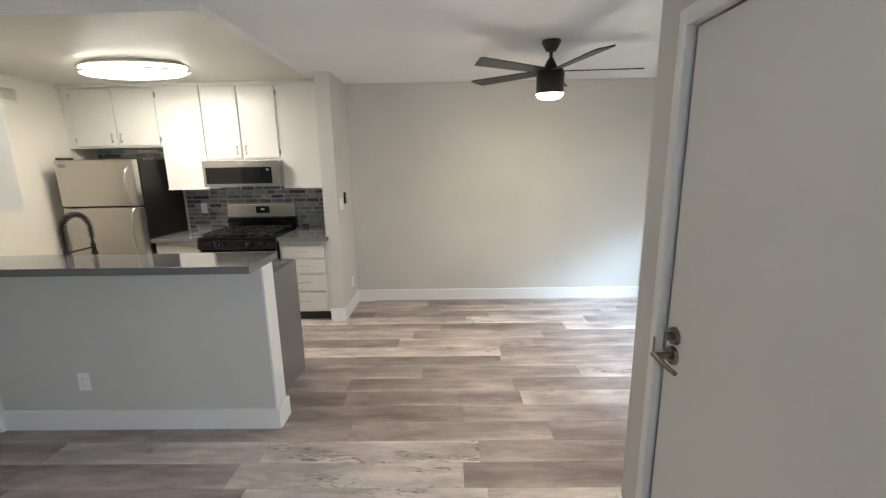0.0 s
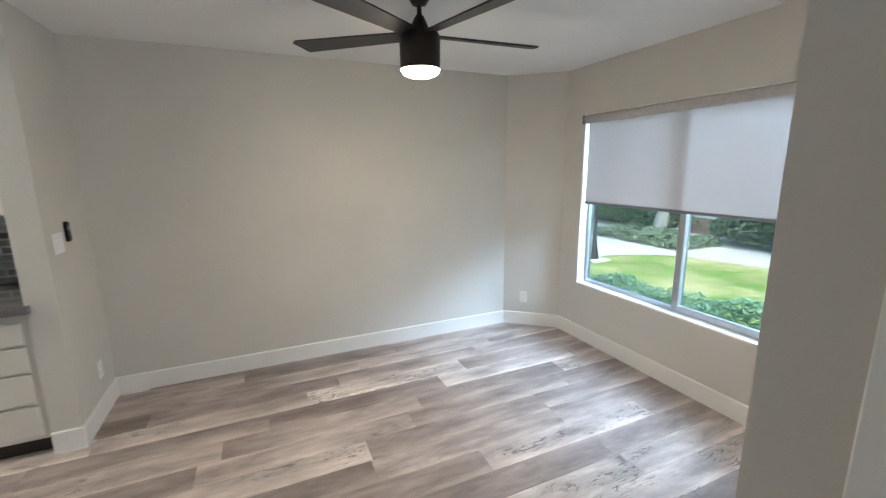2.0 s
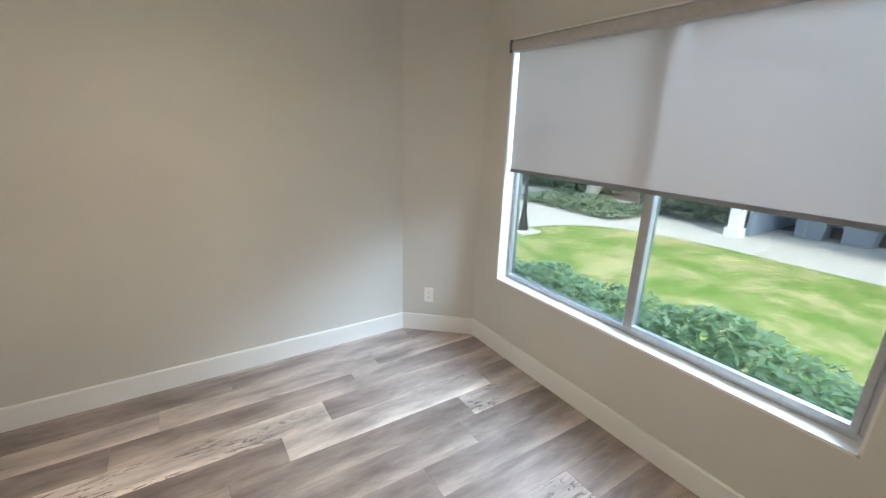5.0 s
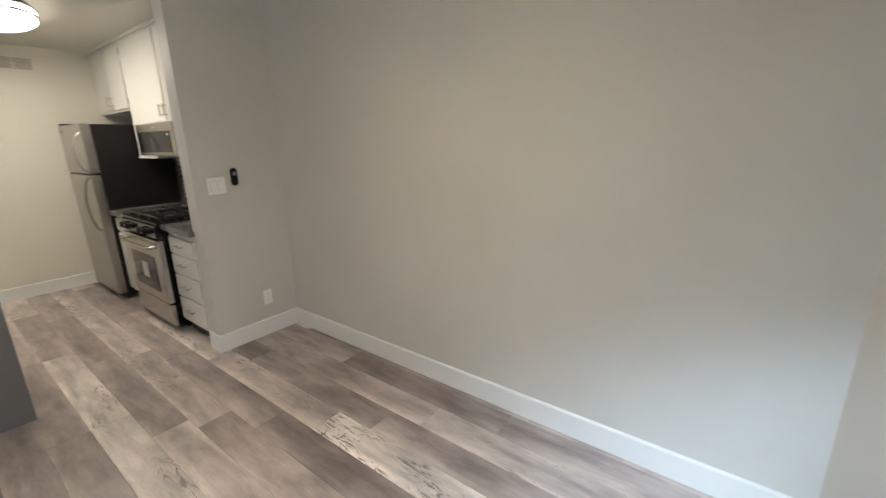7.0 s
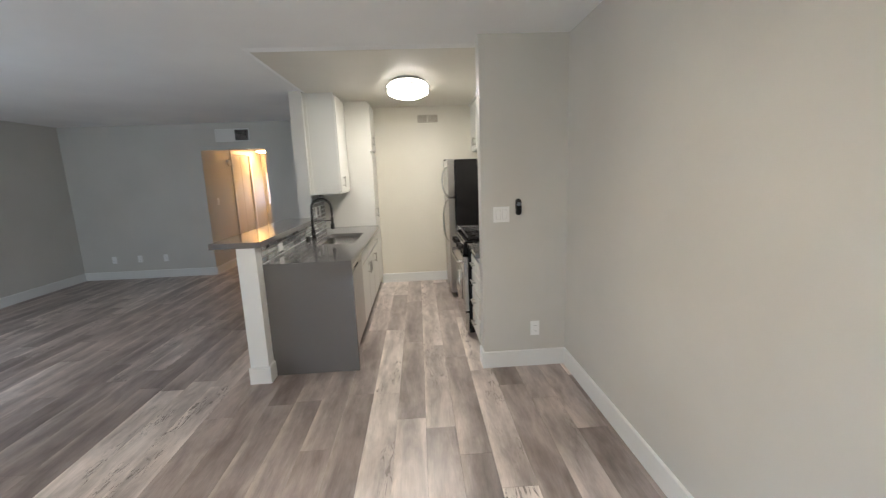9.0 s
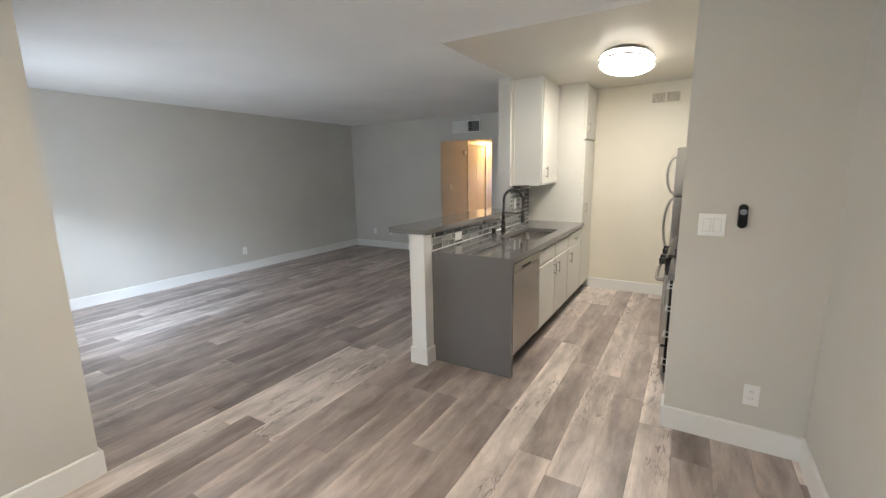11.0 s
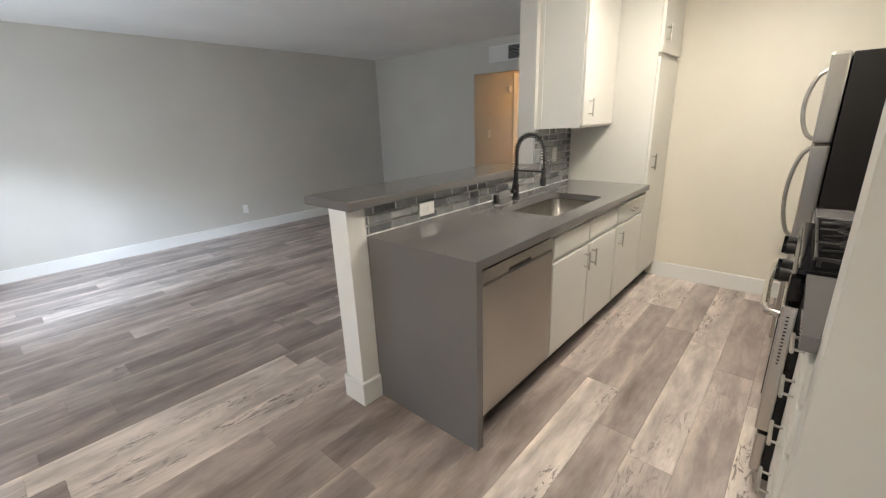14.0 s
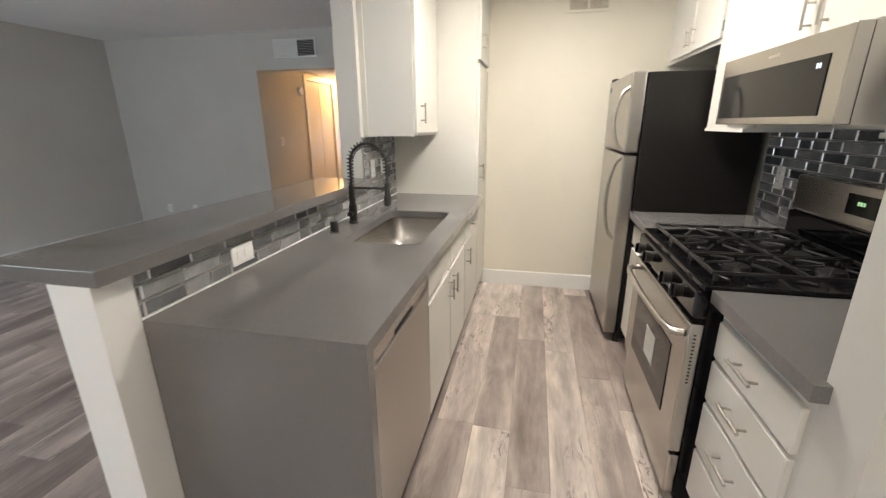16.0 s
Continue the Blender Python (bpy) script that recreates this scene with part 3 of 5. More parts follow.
part("outer_panel", B(DOORX + 0.062, DOORX + 0.1, DY0, DY1, 0, DZ), "dark", door, "dark back of the door leaf")
hx = DOORX + 0.018
HWY = 2.15
bm = bmesh.new()
cyl(bm, HWY, 0.932, hx - 0.012, hx + 0.002, 0.031, 0.034, 32, "x")
cyl(bm, HWY, 0.932, hx - 0.062, hx - 0.01, 0.011, 0.014, 20, "x")
rose = part("door_handle", bm, "aged", door, "dark satin nickel lever handle", True)
part("lever", tube(bmesh.new(), [(hx - 0.066, HWY + 0.012, 0.933), (hx - 0.066, HWY - 0.01, 0.933), (hx - 0.062, HWY - 0.05, 0.929), (hx - 0.052, HWY - 0.09, 0.921), (hx - 0.048, HWY - 0.105, 0.919)], 0.0085, 12), "aged", rose, "", True)
bm = bmesh.new()
cyl(bm, HWY, 1.004, hx - 0.014, hx + 0.002, 0.029, 0.032, 32, "x")
dead = part("deadbolt", bm, "aged", door, "dark satin nickel deadbolt with thumb turn", True)
part("thumb_turn", B(hx - 0.034, hx - 0.012, HWY - 0.005, HWY + 0.005, 0.989, 1.019, bevel=0.003), "aged", dead)
part("strike_plate", B(DOORX - 0.0155, DOORX - 0.0125, DY1 + 0.002, DY1 + 0.014, 0.9, 0.97, bevel=0.0008), "aged", door, "small metal strike plate")

# ---- raised bar and peninsula ----
bar = tagged(finish("bar_top", B(-1.70, 0.04, 2.905, 3.265, 1.04, 1.082, bevel=0.003), "quartz"), "grey quartz raised bar top on the half wall", "counter")


def ring_slab(bm, x0, x1, y0, y1, ix0, ix1, iy0, iy1, r, z0, z1):
    """A slab with a round-cornered hole."""
    inner = []
    for cx, cy, a0 in ((ix1 - r, iy1 - r, 0), (ix0 + r, iy1 - r, 90), (ix0 + r, iy0 + r, 180), (ix1 - r, iy0 + r, 270)):
        inner += [(cx + r * math.cos(radians(a0 + k * 15)), cy + r * math.sin(radians(a0 + k * 15))) for k in range(7)]
    outer = []
    corners = [(x1, y1), (x0, y1), (x0, y0), (x1, y0)]
    for q in range(4):
        cx, cy = corners[q]
        for k in range(7):
            px, py = inner[q * 7 + k]
            if k < 3:
                outer.append((cx, py) if q in (0, 2) else (px, cy))
            elif k == 3:
                outer.append((cx, cy))
            else:
                outer.append((px, cy) if q in (0, 2) else (cx, py))
    n = len(inner)
    vi = [[bm.verts.new((x, y, z)) for x, y in inner] for z in (z0, z1)]
    vo = [[bm.verts.new((x, y, z)) for x, y in outer] for z in (z0, z1)]
    for k in range(n):
        j = (k + 1) % n
        bm.faces.new((vo[1][k], vo[1][j], vi[1][j], vi[1][k]))
        bm.faces.new((vo[0][j], vo[0][k], vi[0][k], vi[0][j]))
        bm.faces.new((vo[0][k], vo[0][j], vo[1][j], vo[1][k]))
        bm.faces.new((vi[0][j], vi[0][k], vi[1][k], vi[1][j]))
    return inner


PX1, PXW, PY1, CT = -0.085, -2.31, 3.875, 0.893
SX0, SX1, SY0, SY1 = -1.66, -0.94, 3.4, 3.77
pen = thing("peninsula_counter", (-1.2, 3.54, 0.835), "grey quartz kitchen counter with waterfall end", "counter")
bm = bmesh.new()
ring_slab(bm, PXW, PX1, 3.218, PY1, SX0, SX1, SY0, SY1, 0.06, CT - 0.04, CT)
part("worktop", bm, "quartz", pen)
part("waterfall_panel", B(PX1 - 0.04, PX1 - 0.0005, 3.218, PY1 - 0.0005, 0.0, CT - 0.0405), "quartz", pen, "grey quartz waterfall end panel")

sink = thing("sink", (-1.3, 3.57, 0.62), "stainless steel undermount single bowl sink", "sink")
bm = bmesh.new()
rings = []
for inset, z, rr in ((-0.012, CT - 0.042, 0.07), (0.0, CT - 0.044, 0.06), (0.008, CT - 0.17, 0.06), (0.035, CT - 0.21, 0.06), (0.14, CT - 0.22, 0.02)):
    ring = []
    for cx, cy, a0 in ((SX1 - inset - rr, SY1 - inset - rr, 0), (SX0 + inset + rr, SY1 - inset - rr, 90), (SX0 + inset + rr, SY0 + inset + rr, 180), (SX1 - inset - rr, SY0 + inset + rr, 270)):
        ring += [bm.verts.new((cx + rr * math.cos(radians(a0 + k * 15)), cy + rr * math.sin(radians(a0 + k * 15)), z)) for k in range(7)]
    rings.append(ring)
for a, b in zip(rings, rings[1:]):
    for k in range(28):
        bm.faces.new((a[k], a[(k + 1) % 28], b[(k + 1) % 28], b[k]))
bm.faces.new(rings[-1])
part("bowl", bm, "steel_h", sink, "", True)
part("drain", cyl(bmesh.new(), -1.3, 3.57, CT - 0.222, CT - 0.214, 0.045), "chrome", sink, "round chrome drain", True)

faucet = thing("kitchen_faucet", (-1.30, 3.305, CT), "matte black spring pull-down kitchen faucet", "faucet")
fx, fy = -1.30, 3.305
bm = lathe(bmesh.new(), fx, fy, [(0.028, CT), (0.028, CT + 0.008), (0.021, CT + 0.012), (0.021, CT + 0.1), (0.016, CT + 0.104), (0.016, CT + 0.2), (0.012, CT + 0.205), (0.012, CT + 0.21)], 24)
part("body", bm, "black", faucet, "", True)
arc = [Vector((fx, fy, CT + 0.2)), Vector((fx, fy, CT + 0.3))]
arc += [Vector((fx, fy + 0.1 - 0.1 * math.cos(radians(a)), CT + 0.32 + 0.1 * math.sin(radians(a)))) for a in range(0, 181, 12)]
arc += [Vector((fx, fy + 0.2, CT + 0.27)), Vector((fx, fy + 0.2, CT + 0.22))]
part("hose", tube(bmesh.new(), arc, 0.007, 10), "black", faucet, "", True)
seg = [(arc[i + 1] - arc[i]).length for i in range(len(arc) - 1)]
total, coil, turns = sum(seg), [], 28
for k in range(turns * 10 + 1):
    d, i = total * 0.94 * k / (turns * 10), 0
    while i < len(seg) - 1 and d > seg[i]:
        d -= seg[i]
        i += 1
    p = arc[i].lerp(arc[i + 1], min(1, d / seg[i]))
    t = (arc[i + 1] - arc[i]).normalized()
    s = Vector((1, 0, 0))
    u = t.cross(s)
    a = 2 * math.pi * k / 10
    coil.append(p + 0.0165 * (math.cos(a) * s + math.sin(a) * u))
part("spring", tube(bmesh.new(), coil, 0.003, 6), "black", faucet, "black coil spring", True)
part("spray_head", lathe(bmesh.new(), fx, fy + 0.2, [(0.016, CT + 0.1), (0.02, CT + 0.11), (0.02, CT + 0.15), (0.014, CT + 0.16), (0.014, CT + 0.22)], 20), "black", faucet, "", True)
part("support_arm", tube(bmesh.new(), [(fx, fy, CT + 0.19), (fx, fy + 0.2, CT + 0.19)], 0.006, 10), "black", faucet, "", True)
bm = tube(bmesh.new(), [(fx + 0.015, fy, CT + 0.055), (fx + 0.05, fy, CT + 0.055)], 0.013, 14)
hd = part("handle_hub", bm, "black", faucet, "", True)
part("handle", tube(bmesh.new(), [(fx + 0.05, fy, CT + 0.055), (fx + 0.058, fy + 0.01, CT + 0.09), (fx + 0.06, fy + 0.02, CT + 0.13)], 0.005, 8), "black", hd, "", True)
gap = thing("sink_air_gap", (-1.06, 3.31, CT), "black sink air gap cap beside the faucet", "air gap")
part("cap", lathe(bmesh.new(), -1.06, 3.31, [(0.024, CT), (0.024, CT + 0.012), (0.02, CT + 0.014), (0.02, CT + 0.055), (0.016, CT + 0.062)], 20), "black", gap, "", True)
part("ring", cyl(bmesh.new(), -1.06, 3.31, CT, CT + 0.008, 0.026), "chrome", gap, "", True)


def pull(parent, x, y, z, length, upright, out=1, r=0.0055):
    """A bar pull on a front that looks along y; out: 1 or -1."""
    bm = bmesh.new()
    h, o = length / 2, y + 0.03 * out
    if upright:
        tube(bm, [(x, o, z - h), (x, o, z + h)], r)
        for k in (-0.7, 0.7):
            tube(bm, [(x, y, z + k * h), (x, o, z + k * h)], r * 0.8)
    else:
        tube(bm, [(x - h, o, z), (x + h, o, z)], r)
        for k in (-0.7, 0.7):
            tube(bm, [(x + k * h, y, z), (x + k * h, o, z)], r * 0.8)
    return part("handle", bm, "nickel", parent, "brushed nickel bar pull", True)


def front(name, parent, x0, x1, y, z0, z1, out, thick=0.02):
    return part(name, B(x0, x1, y if out > 0 else y - thick, y + thick if out > 0 else y, z0, z1, bevel=0.006), "cab", parent)


# peninsula base units, fronts looking to the range
PF = 3.83
dw = thing("dishwasher", (-0.46, 3.57, 0.0), "stainless steel dishwasher under the counter", "dishwasher")
part("body", B(-0.775, -0.135, 3.23, PF - 0.005, 0.09, CT - 0.042), "dark", dw)
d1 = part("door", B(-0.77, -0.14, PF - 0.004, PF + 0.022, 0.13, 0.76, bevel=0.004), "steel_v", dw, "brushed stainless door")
part("control_strip", B(-0.77, -0.14, PF - 0.004, PF + 0.02, 0.768, 0.83, bevel=0.004), "steel_h", dw, "stainless top strip with pocket handle")
part("pocket", B(-0.55, -0.36, PF + 0.0195, PF + 0.0215, 0.772, 0.786), "dark", dw, "dark pocket grip")
part("toe_kick", B(-0.775, -0.135, PF - 0.07, PF - 0.055, 0.0, 0.09), "black", dw)


def base_unit(x0, x1, doors, label):
    u = thing("base_cabinet", ((x0 + x1) / 2, 3.57, 0.0), label, "cabinet", "white kitchen base cabinets")
    part("body", carcass(x0, x1), "cab", u)
    part("toe_kick", B(x0, x1, PF - 0.075, PF - 0.06, 0.0, 0.1), "black", u)
    for a, b, side, wide in doors:
        dr = front("drawer_front", u, a + 0.008, b - 0.008, PF, 0.7, 0.815, 1)
        if wide:
            pull(dr, (a + b) / 2, PF + 0.02, 0.755, 0.12, False)
        dd = front("door", u, a + 0.008, b - 0.008, PF, 0.125, 0.675, 1)
        pull(dd, a + 0.05 if side < 0 else b - 0.05, PF + 0.02, 0.585, 0.11, True)
    return u


def carcass(x0, x1):
    """A cabinet box with an open top, so that the sink hangs free."""
    bm = bmesh.new()
    box(bm, x0, x0 + 0.016, 3.23, PF, 0.1, CT - 0.043)
    box(bm, x1 - 0.016, x1, 3.23, PF, 0.1, CT - 0.043)
    box(bm, x0 + 0.016, x1 - 0.016, 3.23, PF, 0.1, 0.118)
    box(bm, x0 + 0.016, x1 - 0.016, PF - 0.02, PF, 0.118, CT - 0.043)
    return bm


base_unit(-1.725, -0.785, [(-1.255, -0.785, -1, False), (-1.725, -1.255, 1, False)], "white sink base cabinet with two doors")
u3 = base_unit(-2.305, -1.735, [(-2.305, -1.735, 1, True)], "white base cabinet with drawer and door")
part("cutting_board", B(-2.25, -1.78, PF, PF + 0.045, 0.822, 0.834, bevel=0.003), "cab", u3, "pull-out board edge")

pantry = thing("pantry_cabinet", (-2.63, 3.52, 0.0), "tall white pantry cabinet with two doors", "cabinet")
part("body", B(KWEST + 0.002, -2.312, 3.21, PF, 0.1, KCEIL - 0.001), "cab", pantry)
part("toe_kick", B(KWEST + 0.002, -2.312, PF - 0.06, PF - 0.05, 0.0, 0.1), "black", pantry)
lo = front("door", pantry, KWEST + 0.01, -2.32, PF, 0.13, 1.80, 1)
pull(lo, -2.38, PF + 0.02, 1.06, 0.12, True)
hi = front("door", pantry, KWEST + 0.01, -2.32, PF, 1.83, KCEIL - 0.03, 1, 0.024)
pull(hi, -2.38, PF + 0.024, 1.95, 0.11, True)

upper = thing("wall_cabinet", (-2.05, 3.37, 1.335), "white wall cabinet over the sink counter", "cabinet", "white wall cabinets")
part("body", B(-2.31, -1.745, 3.21, 3.53, 1.335, KCEIL - 0.001), "cab", upper)
part("side_trim", B(-1.765, -1.74, 3.206, 3.24, 1.335, KCEIL - 0.001), "cab", upper)
dd = front("door", upper, -2.30, -1.752, 3.53, 1.35, KCEIL - 0.03, 1)
pull(dd, -1.84, 3.55, 1.47, 0.12, True)

# ---- kitchen run along the north wall ----
KF = 4.88
RX0, RX1 = -1.405, -0.63
right = thing("drawer_cabinet", (-0.38, 5.15, 0.0), "white base cabinet with four drawers", "cabinet", "white kitchen base cabinets")
KR = 4.872
part("body", B(RX1 + 0.006, -0.142, KR, NORTH - 0.002, 0.1, CT - 0.041), "cab", right)
part("toe_kick", B(RX1 + 0.006, -0.142, KR + 0.05, KR + 0.06, 0.0, 0.1), "black", right)
for z0, z1 in ((0.675, 0.80), (0.515, 0.66), (0.325, 0.50), (0.13, 0.31)):
    dr = front("drawer", right, RX1 + 0.03, -0.17, KR, z0, z1, -1)
    pull(dr, (RX1 - 0.14) / 2, KR - 0.02, (z0 + z1) / 2 + 0.01, 0.13, False, -1)
tagged(finish("worktop", prism(bmesh.new(), [(RX1 + 0.004, 4.825), (-0.115, 4.825), (-0.115, 4.86), (-0.142, 4.86), (-0.142, NORTH - 0.002), (RX1 + 0.004, NORTH - 0.002)], CT - 0.04, CT), "quartz"), "short grey quartz worktop beside the range", "counter")
left = thing("base_cabinet", (-1.62, 5.15, 0.0), "narrow white base cabinet between fridge and range", "cabinet", "white kitchen base cabinets")
part("body", B(-1.885, RX0 - 0.006, KF, NORTH - 0.002, 0.1, CT - 0.041), "cab", left)
part("toe_kick", B(-1.885, RX0 - 0.006, KF + 0.05, KF + 0.06, 0.0, 0.1), "black", left)
front("drawer", left, -1.87, RX0 - 0.02, KF, 0.7, 0.815, -1)
dd = front("door", left, -1.87, RX0 - 0.02, KF, 0.125, 0.675, -1)
pull(dd, RX0 - 0.07, KF - 0.02, 0.58, 0.11, True, -1)
tagged(finish("worktop", B(-1.895, RX0 - 0.004, 4.83, NORTH - 0.002, CT - 0.04, CT, bevel=0.003), "quartz"), "short grey quartz worktop beside the fridge", "counter")

# gas range
rng = thing("gas_range", ((RX0 + RX1) / 2, 5.15, 0.0), "stainless steel and black gas range", "range")
part("body", B(RX0 + 0.003, RX1 - 0.003, 4.828, 5.47, 0.04, 0.885), "gloss", rng, "black enamel sides")
part("cooktop", B(RX0, RX1, 4.80, 5.40, 0.885, 0.907, bevel=0.005), "gloss", rng, "black gloss cooktop")
for k in range(4):
    part("foot", cyl(bmesh.new(), RX0 + 0.06 + (k % 2) * 0.64, 4.92 + (k // 2) * 0.48, 0.0, 0.042, 0.018), "black", rng)
part("drawer", B(RX0 + 0.004, RX1 - 0.004, 4.792, 4.827, 0.06, 0.235, bevel=0.006), "steel_h", rng, "stainless storage drawer")
od = part("oven_door", B(RX0 + 0.004, RX1 - 0.004, 4.782, 4.827, 0.25, 0.765, bevel=0.006), "steel_h", rng, "stainless oven door")
part("oven_window", B(RX0 + 0.13, RX1 - 0.13, 4.779, 4.783, 0.33, 0.62, bevel=0.001), "gloss", od, "dark oven window")
part("sticker", B(-1.06, -0.93, 4.777, 4.7785, 0.42, 0.55), "paper", od, "white paper sticker")
bm = tube(bmesh.new(), [(RX0 + 0.04, 4.782, 0.715), (RX0 + 0.05, 4.745, 0.715), (RX0 + 0.12, 4.732, 0.712), ((RX0 + RX1) / 2, 4.725, 0.71), (RX1 - 0.12, 4.732, 0.712), (RX1 - 0.05, 4.745, 0.715), (RX1 - 0.04, 4.782, 0.715)], 0.013, 12)
bm2 = bmesh.new()
for k in range(14):
    box(bm2, RX1 - 0.0042, RX1 - 0.0034, 4.800, 4.808, 0.54 + k * 0.014, 0.5445 + k * 0.014)
part("oven_handle", bm, "steel_h", od, "curved stainless handle", True)
part("vent_slots", bm2, "dark", od, "row of dark vent slots")
part("control_panel", B(RX0, RX1, 4.785, 4.827, 0.785, 0.883, bevel=0.012), "gloss", rng, "black sloping control panel")
for k in range(5):
    if k == 2:
        continue
    kx = RX0 + 0.12 + k * 0.132
    bm = cyl(bmesh.new(), kx, 0.836, 4.755, 4.786, 0.026, 0.022, 20, "y")
    kn = part("knob", bm, "black", rng, "black burner knob", True)
    part("grip", B(kx - 0.005, kx + 0.005, 4.742, 4.76, 0.814, 0.858, bevel=0.002), "gloss", kn)
    part("mark", B(kx - 0.0015, kx + 0.0015, 4.7412, 4.7422, 0.842, 0.856), "paper", kn)
part("backguard_base", B(RX0 + 0.002, RX1 - 0.002, 5.40, 5.47, 0.895, 1.025, bevel=0.006), "gloss", rng, "black vent rail")
bg = part("backguard", B(RX0 - 0.0, RX1 + 0.0, 5.405, 5.475, 1.025, 1.182, bevel=0.012), "steel_h", rng, "stainless backguard")
part("display", B(-1.07, -0.92, 5.402, 5.406, 1.075, 1.15), "gloss", bg, "dark clock panel")
for k in range(3):
    part("digit", B(-1.012 + k * 0.014, -1.004 + k * 0.014, 5.400, 5.4025, 1.112, 1.126), "lcdg", bg, "green clock digit")
for gx in (RX0 + 0.195, (RX0 + RX1) / 2, RX1 - 0.195):
    for gy in (4.97, 5.26):
        if gx == (RX0 + RX1) / 2 and gy < 5:
            continue
        b0 = part("burner", cyl(bmesh.new(), gx, gy, 0.905, 0.92, 0.045, 0.04), "iron", rng, "round burner cap", True)
for g in range(3):
    gx0 = RX0 + 0.035 + g * 0.235
    gx1 = gx0 + 0.225
    bm = bmesh.new()
    z = 0.94
    for yy in (4.84, 5.115, 5.36):
        box(bm, gx0, gx1, yy - 0.0048, yy + 0.0048, z - 0.012, z, bevel=0.002)
    for xx in (gx0 + 0.006, gx1 - 0.006):
        box(bm, xx - 0.0048, xx + 0.0048, 4.84, 5.36, z - 0.012, z, bevel=0.002)
    cxm = (gx0 + gx1) / 2
    for cy in (4.97, 5.24):
        for ang in (35, 90, 145, 215, 270, 325):
            c, s_ = math.cos(radians(ang)), math.sin(radians(ang))
            tube(bm, [(cxm + 0.03 * c, cy + 0.03 * s_, z + 0.004), (cxm + 0.11 * c, cy + 0.115 * s_, z - 0.004)], 0.0046, 6)
    for xx in (gx0 + 0.006, gx1 - 0.006):
        for yy in (4.85, 5.35):
            box(bm, xx - 0.006, xx + 0.006, yy - 0.006, yy + 0.006, 0.905, z - 0.01)
    part("grate", bm, "iron", rng, "cast iron pan grate")

# microwave over the range
MX0, MX1 = -1.395, -0.617
mwv = thing("microwave", ((MX0 + MX1) / 2, 5.3, 1.395), "stainless steel microwave above the range", "microwave")
part("body", B(MX0 + 0.002, MX1 - 0.002, 5.072, NORTH - 0.002, 1.395, 1.65), "steel_h", mwv, "stainless case")
md = part("door", B(MX0, MX1, 5.03, 5.07, 1.395, 1.65, bevel=0.004), "steel_h", mwv, "stainless face frame")
part("door_glass", B(MX0 + 0.03, MX1 - 0.075, 5.027, 5.031, 1.42, 1.585, bevel=0.001), "gloss", md, "black glass front")
for k in range(2):
    part("digit", B(MX1 - 0.122 + k * 0.013, MX1 - 0.115 + k * 0.013, 5.0255, 5.0275, 1.55, 1.564), "lcd", md, "blue clock digit")
part("badge", B(-1.03, -0.96, 5.0285, 5.0305, 1.613, 1.623), "chrome", md)
part("light_strip", B(MX0 + 0.05, MX0 + 0.3, 5.06, 5.13, 1.382, 1.394), "cab", mwv)

# wall cabinets on the north wall
UF = 5.17


def upper_unit(x0, x1, z0, splits, label, handles=True):
    u = thing("wall_cabinet", ((x0 + x1) / 2, 5.33, z0), label, "cabinet", "white wall cabinets")
    part("body", B(x0 + 0.001, x1 - 0.001, UF, NORTH - 0.002, z0, KCEIL - 0.001), "cab", u)
    n = len(splits) - 1
    for k in range(n):
        a, b = splits[k], splits[k + 1]
        dd = front("door", u, a + 0.012, b - 0.012, UF, z0 + 0.02, KCEIL - 0.045, -1)
        if handles:
            pull(dd, b - 0.045 if (k == 0 and n > 1) else a + 0.045, UF - 0.02, z0 + 0.1, 0.1, True, -1)
        for hz in (z0 + 0.08, KCEIL - 0.11):
            hxx = a + 0.006 if k == 0 else b - 0.006
            part("hinge", B(hxx - 0.005, hxx + 0.005, UF - 0.014, UF + 0.0, hz - 0.025, hz + 0.025, bevel=0.002), "bin", dd, "dull metal hinge")
    return u


upper_unit(KWEST + 0.002, -1.85, 1.80, [KWEST + 0.09, -2.29, -1.855], "white two-door cabinet above the fridge")
u = thing("wall_cabinet", (-1.64, 5.33, 1.36), "white wall cabinet beside the microwave", "cabinet", "white wall cabinets")
part("body", B(-1.849, RX0 - 0.004, UF - 0.012, NORTH - 0.002, 1.36, KCEIL - 0.001, bevel=0.003), "cab", u)
part("bottom_rail", B(-1.849, RX0 - 0.004, UF - 0.02, UF - 0.012, 1.36, 1.375), "cab", u)
upper_unit(RX0 - 0.001, RX1 + 0.001, 1.655, [RX0, (RX0 + RX1) / 2, RX1], "white two-door cabinet above the microwave")
u = thing("wall_cabinet", (-0.38, 5.33, 1.36), "white wall cabinet beside the wall end", "cabinet", "white wall cabinets")
part("body", B(RX1 + 0.004, -0.142, UF - 0.012, NORTH - 0.002, 1.36, KCEIL - 0.001, bevel=0.003), "cab", u)
part("bottom_rail", B(RX1 + 0.004, -0.142, UF - 0.02, UF - 0.012, 1.36, 1.375), "cab", u)
tagged(finish("crown_trim", B(KWEST, -0.142, UF - 0.03, UF - 0.012, KCEIL - 0.03, KCEIL - 0.001, bevel=0.004), "cab"), "white trim strip above the wall cabinets", "trim", kind="structure")

